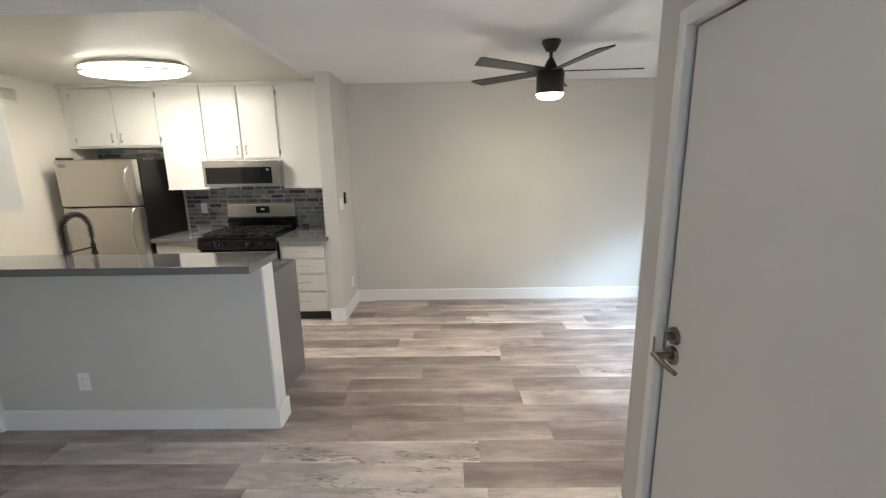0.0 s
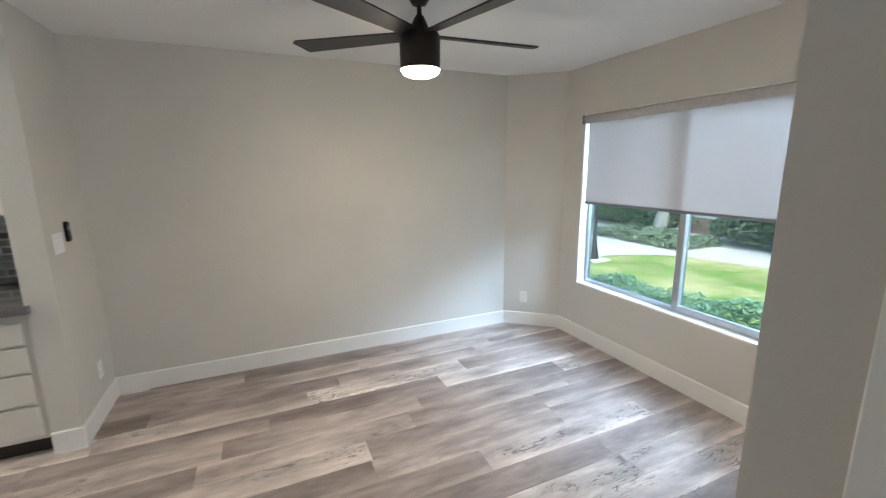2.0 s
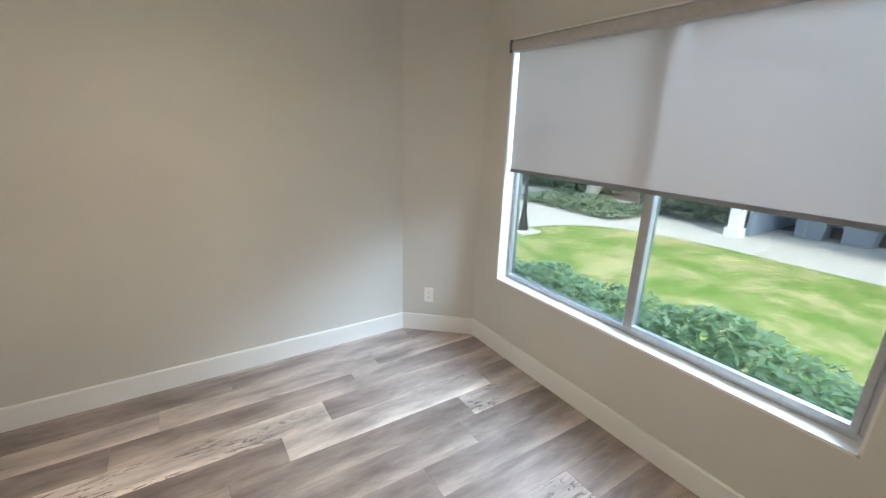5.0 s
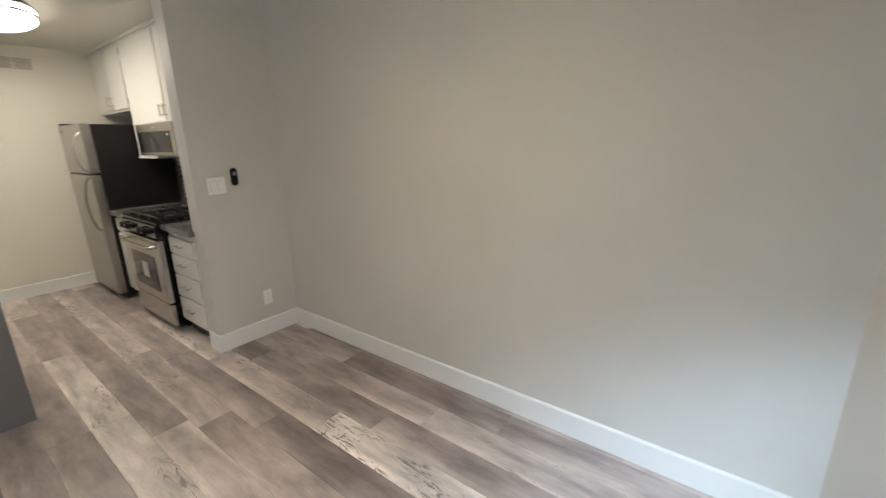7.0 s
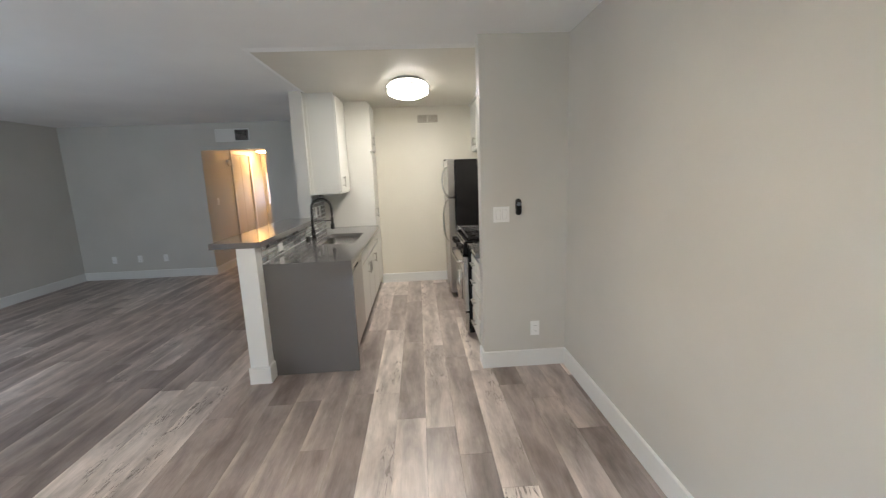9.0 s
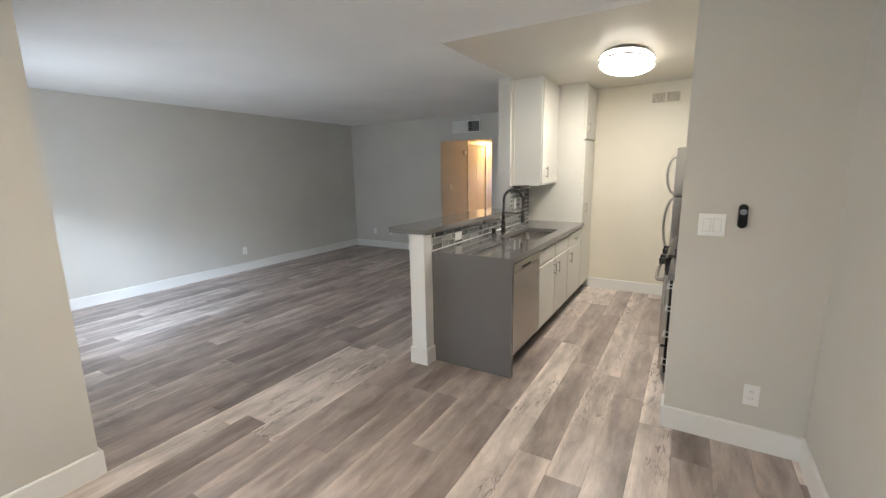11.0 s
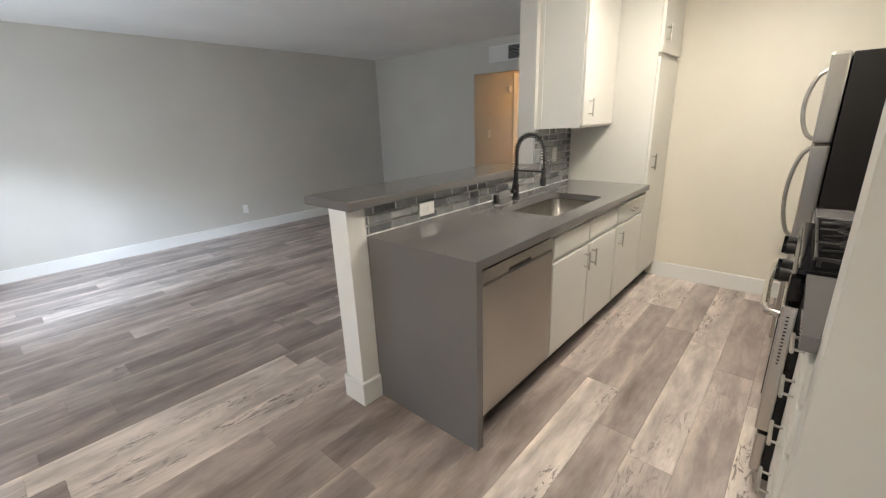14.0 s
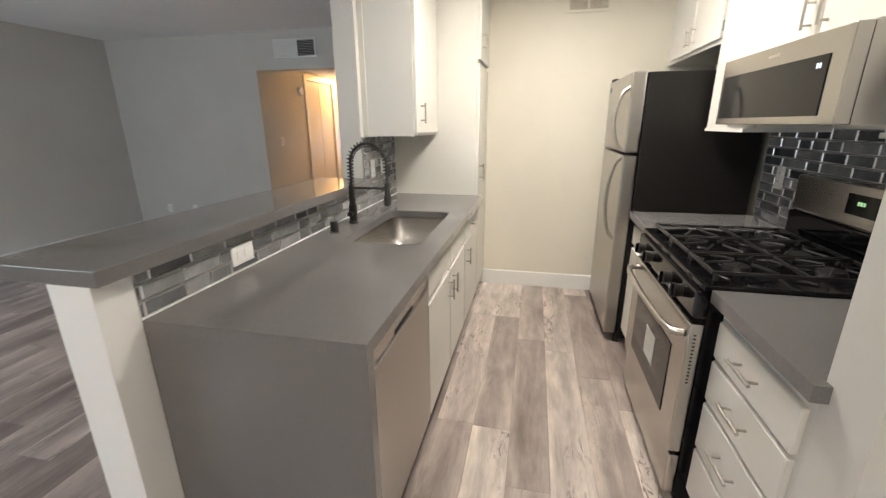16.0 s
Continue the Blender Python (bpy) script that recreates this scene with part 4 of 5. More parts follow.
# refrigerator
FX0, FX1, FY = -2.65, -1.90, 4.845
fr = thing("refrigerator", ((FX0 + FX1) / 2, 5.1, 0.0), "stainless top-freezer refrigerator with black sides", "refrigerator")
part("body", B(FX0, FX1, FY, 5.46, 0.03, 1.675, bevel=0.006), "fridge_side", fr, "black case")
part("base_grille", B(FX0 + 0.01, FX1 - 0.01, FY - 0.02, FY + 0.02, 0.0, 0.06), "black", fr)
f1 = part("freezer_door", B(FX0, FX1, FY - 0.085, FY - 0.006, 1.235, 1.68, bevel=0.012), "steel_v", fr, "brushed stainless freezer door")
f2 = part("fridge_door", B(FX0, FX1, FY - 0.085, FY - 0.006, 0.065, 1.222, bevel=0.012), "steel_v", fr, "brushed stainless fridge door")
hxx = FX1 - 0.05


def bow(z0, z1):
    """A slim upright bar that bows out from the door between its two ends."""
    return tube(bmesh.new(), [(hxx, FY - 0.082 - 0.068 * math.sin(math.pi * k / 16) ** 0.5, z0 + (z1 - z0) * k / 16) for k in range(17)], 0.0105, 12)


part("handle", bow(1.25, 1.6), "nickel", f1, "long bowed steel handle", True)
part("handle", bow(0.7, 1.21), "nickel", f2, "long bowed steel handle", True)
part("badge", B(FX0 + 0.04, FX0 + 0.11, FY - 0.0875, FY - 0.0845, 1.61, 1.64), "bin", f1)
part("hinge_cover", B(FX0 + 0.02, FX0 + 0.1, FY - 0.08, FY + 0.03, 1.68, 1.70, bevel=0.004), "black", fr)

# ---- lamps and fan ----
KL = KCEIL - 0.014
kl = thing("kitchen_ceiling_light", (-1.44, 4.35, KCEIL), "long oval flush ceiling light, switched on", "ceiling light")
part("base", lathe(bmesh.new(), -1.44, 4.35, [(0.19, KL - 0.02), (0.2, KL - 0.018), (0.2, KL - 0.004), (0.17, KL), (0.17, KCEIL)], 48), "steel_h", kl, "", True)
part("diffuser", lathe(bmesh.new(), -1.44, 4.35, [(0.05, KL - 0.092), (0.14, KL - 0.087), (0.19, KL - 0.074), (0.203, KL - 0.062)], 48), "klight", kl, "glowing white diffuser", True)
part("side_band", lathe(bmesh.new(), -1.44, 4.35, [(0.204, KL - 0.0615), (0.204, KL - 0.021)], 48), "kband", kl, "softly lit side band", True)
bm = bmesh.new()
tube(bm, [(-1.44 + 0.212 * math.cos(radians(a)), 4.35 + 0.212 * math.sin(radians(a)), KL - 0.06) for a in range(0, 361, 7)], 0.007, 8)
part("trim_ring", bm, "chrome", kl, "chrome ring", True)
bm = bmesh.new()
tube(bm, [(-1.44 + 0.212 * math.cos(radians(a)), 4.35 + 0.212 * math.sin(radians(a)), KL - 0.018) for a in range(0, 361, 7)], 0.007, 8)
part("trim_ring", bm, "chrome", kl, "chrome ring", True)
# the fixture is a long oval, its long axis across the kitchen
for ob in kl.children:
    for v in ob.data.vertices:
        v.co.x *= 2.05


FNX, FNY = 1.85, 4.03
fan = thing("ceiling_fan", (FNX, FNY, CEIL), "dark bronze five-blade ceiling fan, light on", "ceiling fan")
part("canopy", lathe(bmesh.new(), FNX, FNY, [(0.02, CEIL - 0.075), (0.035, CEIL - 0.07), (0.065, CEIL - 0.02), (0.067, CEIL)], 32), "bronze", fan, "", True)
part("rod", cyl(bmesh.new(), FNX, FNY, CEIL - 0.14, CEIL - 0.06, 0.012), "bronze", fan, "", True)
part("collar", lathe(bmesh.new(), FNX, FNY, [(0.055, CEIL - 0.2), (0.04, CEIL - 0.16), (0.025, CEIL - 0.13), (0.02, CEIL - 0.12)], 32), "bronze", fan, "", True)
part("motor", lathe(bmesh.new(), FNX, FNY, [(0.095, 2.075), (0.098, 2.08), (0.1, 2.225), (0.09, 2.242), (0.04, 2.245)], 40), "bronze", fan, "dark bronze drum", True)
part("light", lathe(bmesh.new(), FNX, FNY, [(0.02, 2.04), (0.06, 2.045), (0.085, 2.057), (0.095, 2.074)], 40), "flight", fan, "glowing light lens", True)
for k in range(5):
    a = radians(-3 + 72 * k)
    turn = Matrix.Translation((FNX, FNY, 2.234)) @ Matrix.Rotation(a, 4, "Z") @ Matrix.Rotation(radians(11), 4, "X")
    bm = bmesh.new()
    prism(bm, [(0.09, -0.042), (0.64, -0.06), (0.675, 0.045), (0.655, 0.06), (0.09, 0.042)], -0.004, 0.004)
    bmesh.ops.transform(bm, matrix=turn, verts=bm.verts)
    part("blade", bm, "blade", fan, "charcoal fan blade")

hl = thing("hall_ceiling_light", (-5.95, 1.22, 2.13), "round warm hall ceiling light, switched on", "ceiling light")
part("base", cyl(bmesh.new(), -5.95, 1.22, 2.115, 2.13, 0.12, n=32), "trim", hl)
part("lens", lathe(bmesh.new(), -5.95, 1.22, [(0.05, 2.085), (0.1, 2.1), (0.11, 2.115)], 32), "hlight", hl, "glowing warm lens", True)

# ---- small fittings ----
def plate(name, at, wall, label, category, parts, w=0.07, h=0.115):
    """A white plate on a wall; wall: outward direction of the wall's face, as an angle in the plan."""
    t = thing(name, at, label, category, "white wall plates")
    m = Matrix.Translation(at) @ Matrix.Rotation(radians(wall), 4, "Z")

    def piece(nm, x0, x1, y0, y1, z0, z1, material, under, bevel=0.0015):
        bm = box(bmesh.new(), x0, x1, y0, y1, z0, z1, bevel=bevel)
        bmesh.ops.transform(bm, matrix=m, verts=bm.verts)
        return part(nm, bm, material, under)
    p = piece("plate", 0, 0.006, -w / 2, w / 2, -h / 2, h / 2, "plastic", t, 0.002)
    if parts == "outlet":
        for z in (-0.02, 0.02):
            q = piece("socket", 0.006, 0.0085, -0.017, 0.017, z - 0.014, z + 0.014, "plastic", p)
            for y in (-0.006, 0.006):
                piece("slot", 0.0084, 0.009, y - 0.001, y + 0.001, z - 0.003, z + 0.006, "dark", p, 0)
    elif parts == "wide_outlet":
        for y in (-0.02, 0.02):
            piece("socket", 0.006, 0.0085, y - 0.014, y + 0.014, -0.017, 0.017, "plastic", p)
    else:
        for k in range(parts):
            y = (k - (parts - 1) / 2) * 0.046
            piece("seam", 0.0055, 0.0064, y - 0.0178, y + 0.0178, -0.0348, 0.0348, "platejoint", p, 0)
            piece("rocker", 0.006, 0.0095, y - 0.016, y + 0.016, -0.033, 0.033, "plastic", p)
    return t


plate("outlet", (0, 5.26, 0.305), 0, "white wall outlet above the baseboard", "outlet", "outlet")
plate("light_switch", (0, 5.008, 1.2), 0, "white double rocker light switch", "light switch", 2, 0.12, 0.115)
plate("outlet", (3.455, 5.367, 0.295), 221, "white wall outlet beside the window", "outlet", "outlet")
plate("outlet", (3.535, 2.573, 0.33), 134, "white wall outlet beside the window", "outlet", "outlet")
plate("outlet", (-1.15, 3.09, 0.323), -90, "white outlet on the half wall", "outlet", "outlet")
plate("outlet", (-1.35, SOUTH, 0.32), 90, "white outlet on the living room wall", "outlet", "outlet")
for y in (-0.62, -0.213, 0.197):
    plate("outlet", (WEST, y, 0.325), 0, "white wall plate low on the living room wall", "outlet", "outlet")
plate("outlet", (-0.51, 3.2175, 0.955), 90, "white outlet set sideways in the tile", "outlet", "wide_outlet", 0.115, 0.07)
plate("light_switch", (-1.83, 3.2175, 1.13), 90, "white switch in the tiled splashback", "light switch", 1)
plate("outlet", (-2.01, 3.2175, 1.13), 90, "white outlet in the tiled splashback", "outlet", "outlet")
plate("outlet", (-1.70, 5.4875, 1.13), -90, "white outlet in the tiled splashback", "outlet", "outlet")
plate("light_switch", (-4.3, HY0, 1.2), 90, "white switch in the hall", "light switch", 1)

bell = thing("doorbell_intercom", (0, 5.135, 1.25), "black oval remote holder on the wall", "wall remote")
bm = bmesh.new()
prof = [(0.022 * math.cos(radians(a)), (0.04 if math.sin(radians(a)) > 0 else -0.04) + 0.022 * math.sin(radians(a))) for a in range(0, 360, 15)]
a, b = [bm.verts.new((0.0, 5.135 + y, 1.25 + z)) for y, z in prof], [bm.verts.new((0.018, 5.135 + y * 0.9, 1.25 + z * 0.96)) for y, z in prof]
for k in range(len(prof)):
    j = (k + 1) % len(prof)
    bm.faces.new((a[k], a[j], b[j], b[k]))
bm.faces.new(list(reversed(a)))
bm.faces.new(b)
part("body", bm, "gloss", bell, "", True)
part("button", cyl(bmesh.new(), 5.135, 1.272, 0.0175, 0.0195, 0.015, 0.015, 24, "x"), "bin", bell, "grey round button", True)


def vent(at, wall, w, h, label, ratio, shut, upright=False):
    t = thing("air_vent", at, label, "air vent")
    m = Matrix.Translation(at) @ Matrix.Rotation(radians(wall), 4, "Z")

    def piece(nm, x0, x1, y0, y1, z0, z1, material, tilt=0):
        bm = bmesh.new()
        box(bm, x0, x1, y0, y1, z0, z1)
        if tilt:
            c = Vector(((x0 + x1) / 2, 0, (z0 + z1) / 2))
            bmesh.ops.transform(bm, matrix=Matrix.Translation(c) @ Matrix.Rotation(radians(tilt), 4, "Y") @ Matrix.Translation(-c), verts=bm.verts)
        bmesh.ops.transform(bm, matrix=m, verts=bm.verts)
        return part(nm, bm, material, t)
    piece("backing", 0, 0.003, -w / 2, w / 2, -h / 2, h / 2, "dark" if shut < 0 else "ventgap")
    bm = bmesh.new()
    f = 0.018
    for y0, y1, z0, z1 in ((-w / 2, w / 2, -h / 2, -h / 2 + f), (-w / 2, w / 2, h / 2 - f, h / 2), (-w / 2, -w / 2 + f, -h / 2 + f, h / 2 - f), (w / 2 - f, w / 2, -h / 2 + f, h / 2 - f), (-0.006 + ratio * w, 0.006 + ratio * w, -h / 2 + f, h / 2 - f)):
        box(bm, 0.0035, 0.012, y0, y1, z0, z1, bevel=0.001)
    bmesh.ops.transform(bm, matrix=m, verts=bm.verts)
    part("frame", bm, "cream" if upright else "trim", t)
    a, b_ = (-w / 2 + f, ratio * w - 0.006) if shut < 0 else (ratio * w + 0.006, w / 2 - f)
    piece("damper", 0.0032, 0.0045, a, b_, -h / 2 + f, h / 2 - f, "trim" if shut < 0 else "ventgap")
    if upright:
        for y0, y1 in ((-w / 2 + f, ratio * w - 0.006), (ratio * w + 0.006, w / 2 - f)):
            m_ = int((y1 - y0) / 0.013)
            for k in range(m_):
                y = y0 + (k + 0.5) * (y1 - y0) / m_
                piece("slat", 0.004, 0.011, y - 0.0025, y + 0.0025, -h / 2 + f, h / 2 - f, "cream")
        return
    n = int((h - 2 * f) / 0.016)
    for k in range(n):
        z = -h / 2 + f + (k + 0.5) * (h - 2 * f) / n
        for y0, y1, tilt in ((-w / 2 + f, ratio * w - 0.006, 40), (ratio * w + 0.006, w / 2 - f, 20)):
            piece("slat", 0.004, 0.012, y0, y1, z - 0.001, z + 0.001, "trim", tilt)


vent((WEST, 1.51, 2.245), 0, 0.53, 0.2, "white wall air vent above the hall opening", 0.06, -1)
vent((KWEST, 4.58, 2.26), 0, 0.31, 0.14, "painted kitchen wall vent near the ceiling", 0.0, 1, True)

det = thing("smoke_detector", (-4.85, HY0, 1.86), "round white detector on the hall wall", "detector")
part("body", cyl(bmesh.new(), -4.85, 1.86, HY0, HY0 + 0.035, 0.06, 0.05, 28, "y"), "plastic", det, "", True)
hd = thing("door_2", (-5.44, HY0, 0), "closed double hall closet doors in warm lamp light", "door", kind="structure")
for x0, x1 in ((-5.835, -5.442), (-5.438, -5.045)):
    part("leaf", B(x0, x1, HY0 - 0.06, HY0 - 0.02, 0.005, 2.02, bevel=0.004), "door", hd)
bm = bmesh.new()
box(bm, -5.045, -4.97, HY0 - 0.02, HY0 + 0.015, 0, 2.1, bevel=0.003)
box(bm, -5.91, -5.835, HY0 - 0.02, HY0 + 0.015, 0, 2.1, bevel=0.003)
box(bm, -5.835, -5.045, HY0 - 0.02, HY0 + 0.015, 2.02, 2.1, bevel=0.003)
part("door_frame", bm, "trim", hd)
hw = thing("window_3", (HEND - 0.05, 1.2, 1.0), "small bright window at the hall end", "window", kind="structure")
bm = bmesh.new()
for y0, y1, z0, z1 in ((1.06, 1.34, 1.0, 1.02), (1.06, 1.34, 1.68, 1.7), (1.06, 1.075, 1.02, 1.68), (1.325, 1.34, 1.02, 1.68), (1.075, 1.325, 1.17, 1.19)):
    box(bm, HEND - 0.08, HEND - 0.02, y0, y1, z0, z1, bevel=0.002)
part("window_frame", bm, "trim", hw)

# ---- outside ----
G = -0.15


def sheet(name, pts, z, material, label, category):
    bm = bmesh.new()
    bm.faces.new([bm.verts.new((x, y, z)) for x, y in pts])
    return solid(name, bm, material, label, category)


def curve_pts(ctrl, n=6):
    """A smooth outline through a few corner points."""
    out, m = [], len(ctrl)
    for i in range(m):
        p0, p1, p2, p3 = (Vector(ctrl[(i + k - 1) % m]) for k in range(4))
        for j in range(n):
            t = j / n
            out.append(tuple(0.5 * (2 * p1 + (p2 - p0) * t + (2 * p0 - 5 * p1 + 4 * p2 - p3) * t * t + (3 * p1 - p0 - 3 * p2 + p3) * t ** 3)))
    return out


sheet("ground", [(-400, -400), (400, -400), (400, 400), (-400, 400)], G - 0.03, "soil", "garden soil and distant ground", "ground")
bm = prism(bmesh.new(), [(3.9, -12), (11.4, -12), (11.4, 24), (3.9, 24)], G - 0.029, G - 0.01)
solid("pavement", bm, "path", "pale concrete courtyard path", "pavement")
bm = prism(bmesh.new(), curve_pts([(3.9, -6), (7.6, -5.5), (8.75, -1), (8.85, 4.5), (8.75, 6.4), (8.2, 7.5), (7.2, 7.95), (5.5, 8.1), (3.9, 8.0), (3.85, 2)]), G - 0.02, G + 0.012)
solid("lawn", bm, "lawn", "patchy green and straw lawn", "lawn")


def foliage(bm, rng_, places, size):
    """Many small folded leaves at random turns."""
    for p in places:
        s = size * rng_.uniform(0.6, 1.4)
        m = Matrix.Translation(p) @ Euler((rng_.uniform(-0.9, 0.9), rng_.uniform(-0.9, 0.9), rng_.uniform(0, 6.28))).to_matrix().to_4x4()
        q = [bm.verts.new(m @ Vector(v)) for v in ((-s, 0, 0), (0, -0.45 * s, 0.12 * s), (s, 0, 0), (0, 0.45 * s, 0.12 * s))]
        bm.faces.new((q[0], q[1], q[2]))
        bm.faces.new((q[0], q[2], q[3]))


def shrub(name, x0, x1, y0, y1, h, count, size, material, label, seed, category="hedge", lumps=0.35):
    r = random.Random(seed)
    bm = bmesh.new()
    places = []
    for _ in range(count):
        x, y = r.uniform(x0, x1), r.uniform(y0, y1)
        e = min(x - x0, x1 - x, y - y0, y1 - y)
        top = h * (1 - lumps + lumps * (noise.noise((x * 1.9, y * 1.9, seed)) + 0.5)) * min(1, 0.45 + e * 2.6)
        places.append(Vector((x, y, G + top * (1 - 0.75 * r.random() ** 2.2))))
    foliage(bm, r, places, size)
    return solid(name, bm, material, label, category, "stuff")


shrub("hedge", 3.95, 4.8, 1.2, 8.0, 0.7, 17000, 0.038, "hedge", "low glossy green hedge under the window", 3)
shrub("planting_bed", 8.9, 10.3, 7.6, 10.2, 0.3, 3500, 0.06, "shrub", "low grey green planting bed round a tree", 4, "plants", 0.7)
shrub("hedge", 10.3, 12.2, 6.35, 8.0, 0.95, 5000, 0.07, "shrub", "loose green shrubs beside the path", 5)
shrub("hedge", 10.8, 12.5, 9.6, 13.5, 0.6, 5000, 0.07, "tree", "green shrubs beyond the path", 6)
shrub("hedge", 8.0, 9.4, 11.0, 14.0, 0.5, 3000, 0.07, "shrub", "green shrubs in front of the building", 7)


def tree(x, y, h, spread, seed, label):
    r = random.Random(seed)
    t = thing("tree", (x, y, G), label, "tree")
    bm = bmesh.new()
    tops = []
    path = [Vector((x + 0.06 * math.sin(k), y + 0.05 * math.cos(2 * k), G - 0.05 + h * 0.5 * k / 5)) for k in range(6)]
    for i in range(5):
        cone = [path[i], path[i + 1]]
        tube(bm, cone, 0.15 - 0.018 * i, 10)
    for k in range(7):
        a = k * 0.9 + r.random()
        p = path[3 + k % 3]
        e = p + Vector((spread * 0.7 * math.cos(a), spread * 0.7 * math.sin(a), h * r.uniform(0.2, 0.42)))
        tube(bm, [p, p.lerp(e, 0.5) + Vector((0, 0, 0.15)), e], 0.045, 6)
        tops += [e, p.lerp(e, 0.65)]
    part("trunk", bm, "bark", t, "pale mottled trunk and limbs", True)
    bm = bmesh.new()
    places = []
    for c in tops:
        for _ in range(260):
            places.append(c + Vector((r.gauss(0, spread * 0.24), r.gauss(0, spread * 0.24), r.gauss(0, h * 0.075))))
    foliage(bm, r, places, 0.09)
    part("crown", bm, "tree", t, "loose green leaves")


tree(9.9, 8.9, 6.0, 2.2, 11, "garden tree with pale trunk in a bed")
tree(15.0, 13.0, 7.5, 3.0, 12, "large green tree behind the path")
tree(16.0, 3.0, 7.0, 2.8, 13, "green tree behind the low building")

lp = thing("lamp_post", (6.72, 7.75, G), "black garden lamp post on a concrete foot", "lamp post")
part("foot", B(6.5, 6.94, 7.55, 7.95, G - 0.02, G + 0.05, bevel=0.01), "path", lp, "concrete foot")
part("post", lathe(bmesh.new(), 6.72, 7.75, [(0.09, G + 0.05), (0.085, G + 0.12), (0.05, G + 0.28), (0.032, G + 0.45), (0.026, G + 2.4)], 16), "black", lp, "", True)
part("lantern", lathe(bmesh.new(), 6.72, 7.75, [(0.05, G + 2.4), (0.12, G + 2.55), (0.14, G + 2.8), (0.05, G + 2.95)], 12), "stucco", lp, "white lantern", True)


def house(at, x0, x1, y0, y1, h, material, label):
    t = thing("apartment_building", at, label, "building")
    part("wall", B(x0, x1, y0, y1, G, h), material, t)
    bm = prism(bmesh.new(), [(x0 - 0.5, y0 - 0.5), (x1 + 0.5, y0 - 0.5), (x1 + 0.5, y1 + 0.5), (x0 - 0.5, y1 + 0.5)], h, h + 0.2)
    part("roof", bm, "roof", t)
    for k in range(int((y1 - y0) / 2.6)):
        for z in (0.9, 3.5):
            if z + 1.2 > h:
                continue
            yy = y0 + 1.0 + k * 2.6
            w = part("window", B(x0 - 0.04, x0 + 0.02, yy, yy + 1.2, z, z + 1.1), "trim", t)
            part("pane", B(x0 - 0.045, x0 - 0.038, yy + 0.07, yy + 1.13, z + 0.07, z + 1.03), "gloss", w)
    return t


house((17, 12, G), 14.5, 20, 8.2, 24, 5.4, "stucco", "white stucco apartment building across the courtyard")
hb = house((15, 2, G), 12.6, 19, -6, 6.2, 2.9, "bluewall", "low blue grey building with white posts")
house((9, 19, G), 6.2, 13.5, 16.5, 22, 5.4, "bluewall", "blue grey apartment building at the courtyard end")
for k, (px, py) in enumerate([(9.95, 5.93), (9.95, 2.9), (9.95, 0.2)]):
    post = thing("porch_post", (px, py, G), "white painted square porch post", "post", "porch posts")
    part("shaft", B(px - 0.09, px + 0.09, py - 0.09, py + 0.09, G - 0.02, 2.7, bevel=0.008), "trim", post)
    part("base", B(px - 0.12, px + 0.12, py - 0.12, py + 0.12, G - 0.02, G + 0.14, bevel=0.008), "trim", post)
solid("porch_roof", B(9.6, 13.0, -6, 6.4, 2.7, 2.9), "roof", "flat porch roof on white posts", "roof")
tagged(finish("low_fence", B(10.1, 12.6, 5.75, 5.82, G, 0.4), "bluewall"), "low blue grey wall beside the porch", "fence")
for bx, by in ((11.1, 5.2), (11.2, 4.6)):
    tb = thing("trash_bin", (bx, by, G), "grey wheeled trash bin", "bin", "trash bins")
    bm = bmesh.new()
    v = bmesh.ops.create_cone(bm, cap_ends=True, segments=4, radius1=0.26, radius2=0.33, depth=0.8)["verts"]
    bmesh.ops.transform(bm, matrix=Matrix.Translation((bx, by, G + 0.4)) @ Matrix.Rotation(radians(45), 4, "Z"), verts=v)
    part("body", bm, "bin", tb)
    part("lid", B(bx - 0.25, bx + 0.25, by - 0.25, by + 0.25, G + 0.8, G + 0.86, bevel=0.02), "bin", tb)

# ---- floor planks ----
PW, PL = 0.179, 1.22
JOINT = {0: 0.48, 1: 0.285, 2: 0.04, 3: 1.0, 4: 0.74, 6: 0.3, 8: 0.87, 9: 0.33, 10: 0.36, 11: 1.17, 12: 0.475, 13: 0.03, 14: 1.155}
r = random.Random(21)
plank_meshes = {}


def plank_mesh(length, width):
    key = (round(length, 2), round(width, 3))
    if key not in plank_meshes:
        bm = bmesh.new()
        L, W, e = key[0] - 0.0008, key[1] - 0.0008, 0.0009
        lo = [bm.verts.new((x, y, -0.006)) for x, y in ((0, 0), (L, 0), (L, W), (0, W))]
        mid = [bm.verts.new((v.co.x, v.co.y, -e)) for v in lo]
        top = [bm.verts.new((x, y, 0)) for x, y in ((e, e), (L - e, e), (L - e, W - e), (e, W - e))]
        for p, q in ((lo, mid), (mid, top)):
            for k in range(4):
                bm.faces.new((p[k], p[(k + 1) % 4], q[(k + 1) % 4], q[k]))
        bm.faces.new(top)
        me = bpy.data.meshes.new("plank")
        bm.to_mesh(me)
        bm.free()
        me.materials.append(M["plank"])
        plank_meshes[key] = me
    return plank_meshes[key]


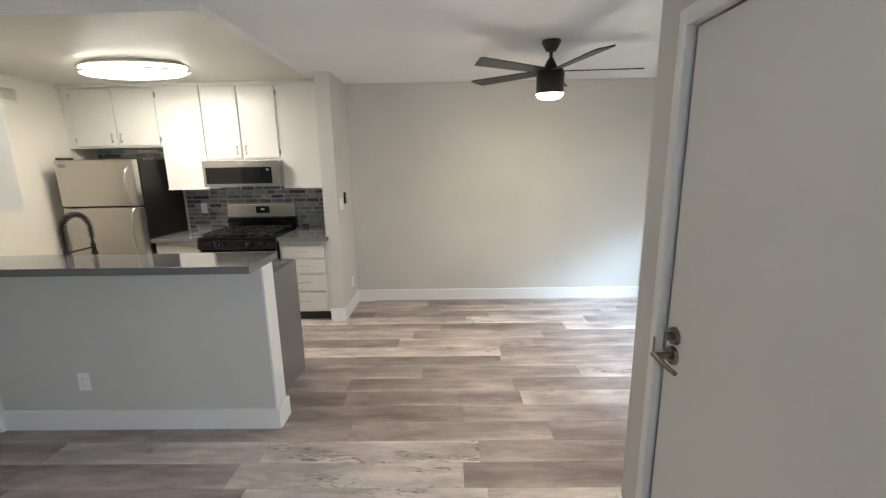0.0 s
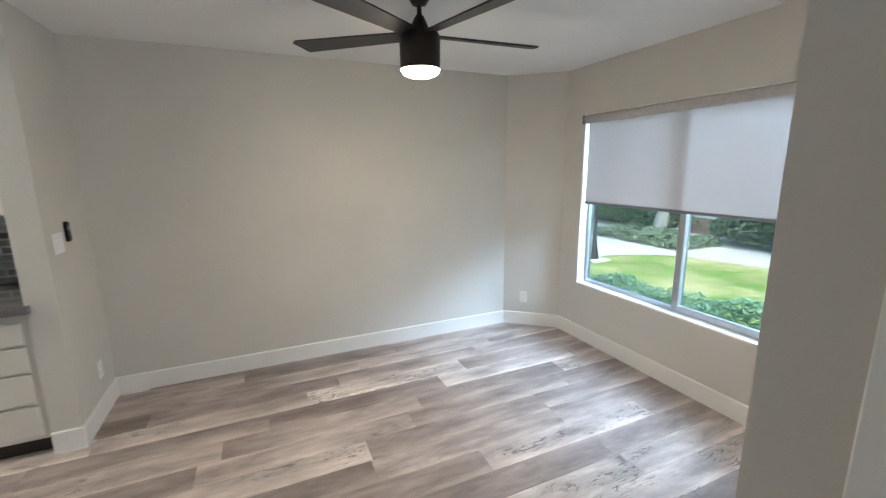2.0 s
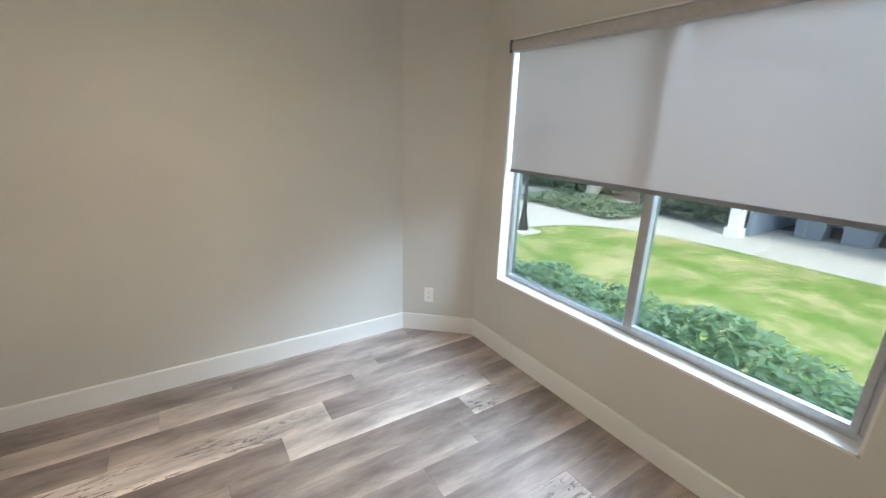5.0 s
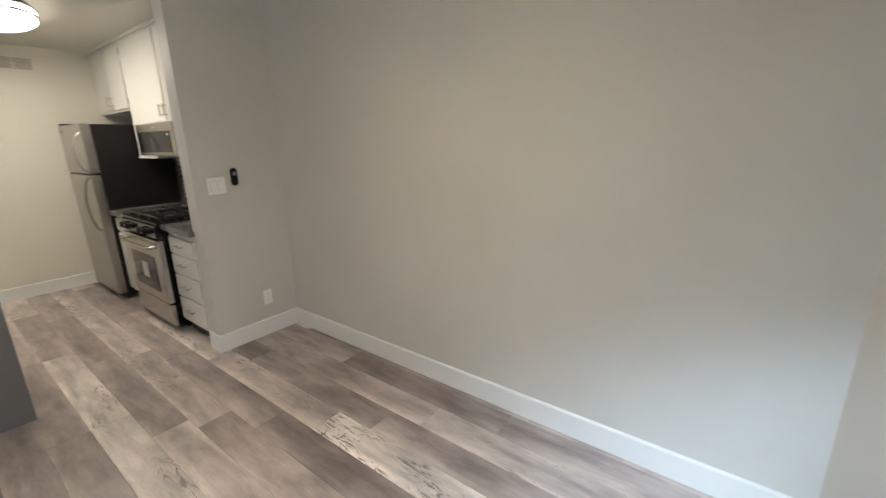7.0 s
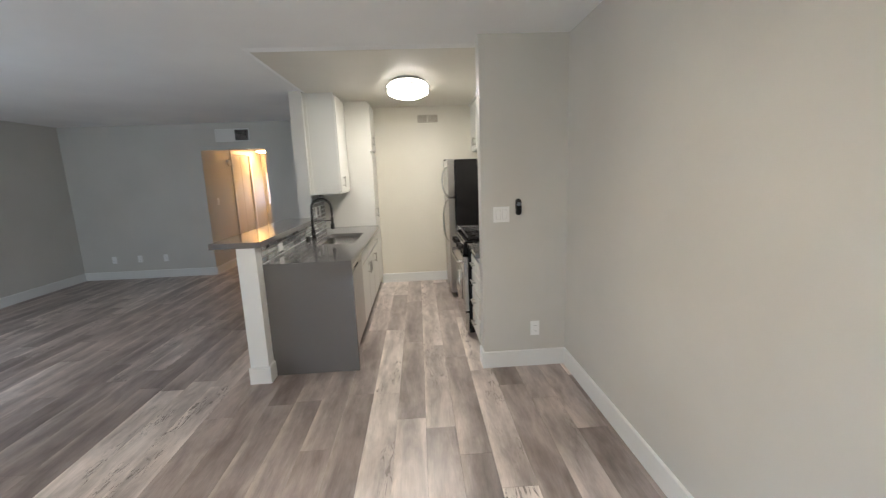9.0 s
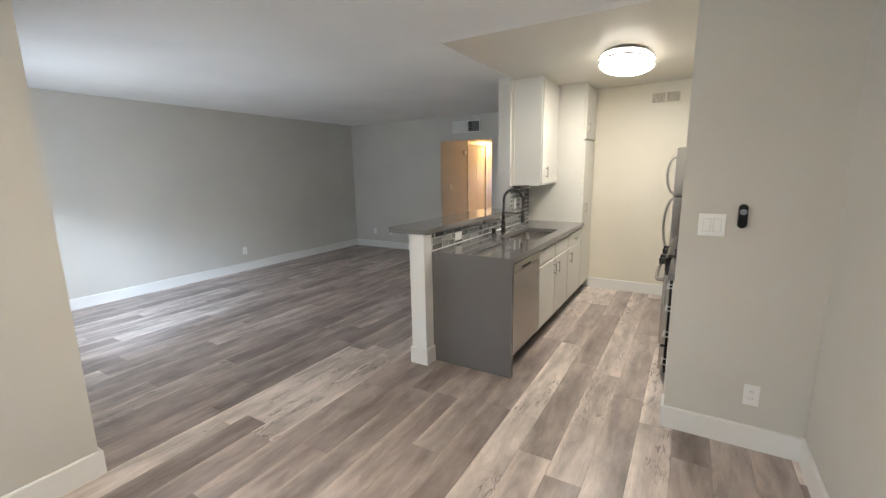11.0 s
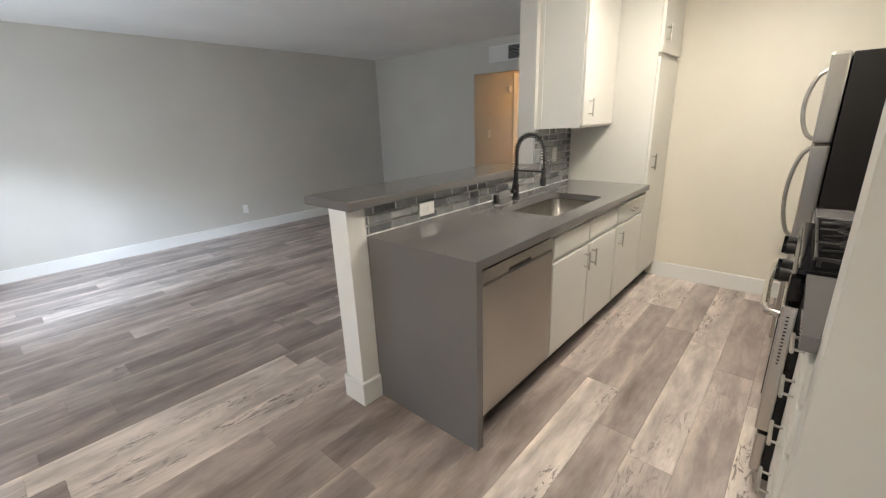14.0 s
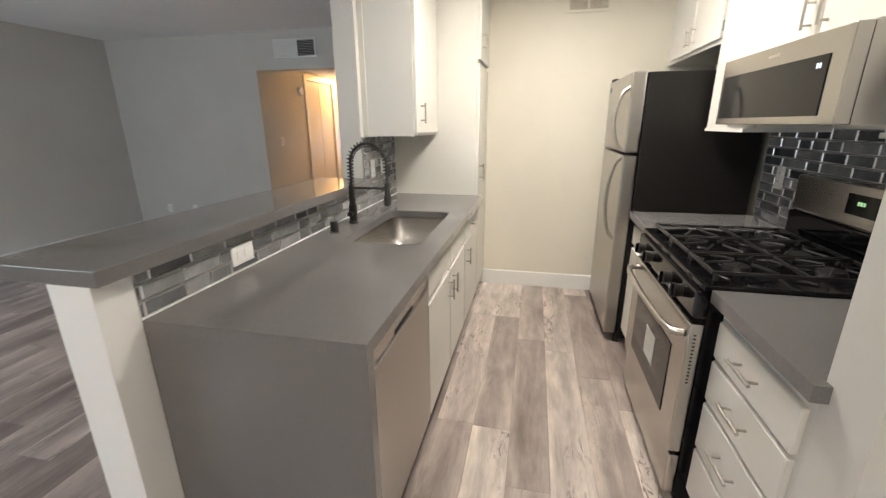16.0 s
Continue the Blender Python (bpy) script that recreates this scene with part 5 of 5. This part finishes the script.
XL, XR = WEST - 0.12, EAST
row = -2
while True:
    y1 = 5.28 - (row) * PW
    y0 = y1 - PW
    if y1 < SOUTH:
        break
    start = JOINT.get(row, r.uniform(0, PL))
    x = start - PL * math.ceil((start - XL) / PL)
    right_end = XR if y0 > DSOUTH - 0.1 else DOORX + 0.03
    hall = HY0 - 0.1 < (y0 + y1) / 2 < HY1 + 0.1
    left_end = HEND if hall else XL
    while x > left_end:
        x -= PL
    yb0, yb1 = max(y0, SOUTH), min(y1, NORTH)
    while x < right_end:
        a, b = max(x, left_end), min(x + PL, right_end)
        if b - a > 0.02 and yb1 - yb0 > 0.01:
            ob = new("plank", plank_mesh(b - a, yb1 - yb0))
            ob.location = (a, yb0, 0)
            ob.parent = floor
        x += PL
    row += 1


# ---- tiled splashbacks ----
tile_meshes = {}


def tile_mesh(w, h):
    key = (round(w, 3), round(h, 3))
    if key not in tile_meshes:
        bm = bmesh.new()
        e = 0.004
        W, H = key
        lo = [bm.verts.new((x, 0, z)) for x, z in ((0, 0), (W, 0), (W, H), (0, H))]
        top = [bm.verts.new((x, 0.005, z)) for x, z in ((e, e), (W - e, e), (W - e, H - e), (e, H - e))]
        for k in range(4):
            bm.faces.new((lo[k], lo[(k + 1) % 4], top[(k + 1) % 4], top[k]))
        bm.faces.new(list(reversed(top)))
        bmesh.ops.recalc_face_normals(bm, faces=bm.faces)
        me = bpy.data.meshes.new("tile")
        bm.to_mesh(me)
        bm.free()
        me.materials.append(M["tile"])
        me.materials.append(M["tile_edge"])
        for f in me.polygons:
            f.material_index = 1 if f.index < 4 else 0
        tile_meshes[key] = me
    return tile_meshes[key]


def tiled(label, x0, x1, y, z0, z1, out, seed, row_h=0.048, lines=False):
    """Mosaic rows on a wall face at y, looking along out."""
    rr = random.Random(seed)
    t = thing("splashback", (x0, y, z0), label, "splashback", kind="structure")
    part("grout_bed", B(x0, x1, min(y, y + 0.004 * out), max(y, y + 0.004 * out), z0, z1), "grout", t)
    n = max(1, round((z1 - z0) / row_h))
    h = (z1 - z0) / n
    # thin silver strips imitate the bevel highlights between tile rows
    if lines:
        for k in range(n + 1):
            z = z0 + k * h
            part("bead", B(x0, x1, min(y, y + 0.0092 * out), max(y, y + 0.0092 * out), max(z - 0.0016, z0), min(z + 0.0016, z1)), "tile_edge", t, "thin silver line standing in for glints between tile rows")
    for k in range(n):
        x = x0 - rr.uniform(0, 0.1)
        while x < x1:
            w = rr.choice((0.1, 0.15, 0.15, 0.2))
            a, b = max(x, x0), min(x + w, x1)
            x += w
            if b - a < 0.015:
                continue
            ob = new("tile", tile_mesh(b - a - 0.004, h - 0.004))
            ob.location = Vector((a + 0.002 if out > 0 else b - 0.002, y + 0.004 * out, z0 + k * h + 0.002)) - t.location
            if out < 0:
                ob.rotation_euler = (0, 0, math.pi)
            ob.parent = t
    return t


tiled("grey glass mosaic strip below the bar top", -1.70, -0.084, 3.206, CT + 0.001, 1.039, 1, 31, lines=True)
tiled("grey glass mosaic under the wall cabinet", -2.31, -1.70, 3.206, CT + 0.001, 1.334, 1, 32, lines=True)
tiled("grey glass mosaic behind the range", -1.898, -0.142, NORTH, CT + 0.001, 1.374, -1, 33)
tiled("grey glass mosaic above the fridge", KWEST + 0.002, -1.852, NORTH, 1.62, 1.799, -1, 34)
tagged(finish("counter_caulk", B(-2.31, -0.084, 3.2155, 3.2225, CT + 0.0005, CT + 0.005, bevel=0.0015), "plastic"), "white caulk line along the tile foot", "trim", kind="structure")
tagged(finish("metal_edge_trim", B(-0.0838, -0.083, 3.2195, 3.221, CT, 1.039), "chrome"), "polished metal trim at the tile edge", "trim", kind="structure")
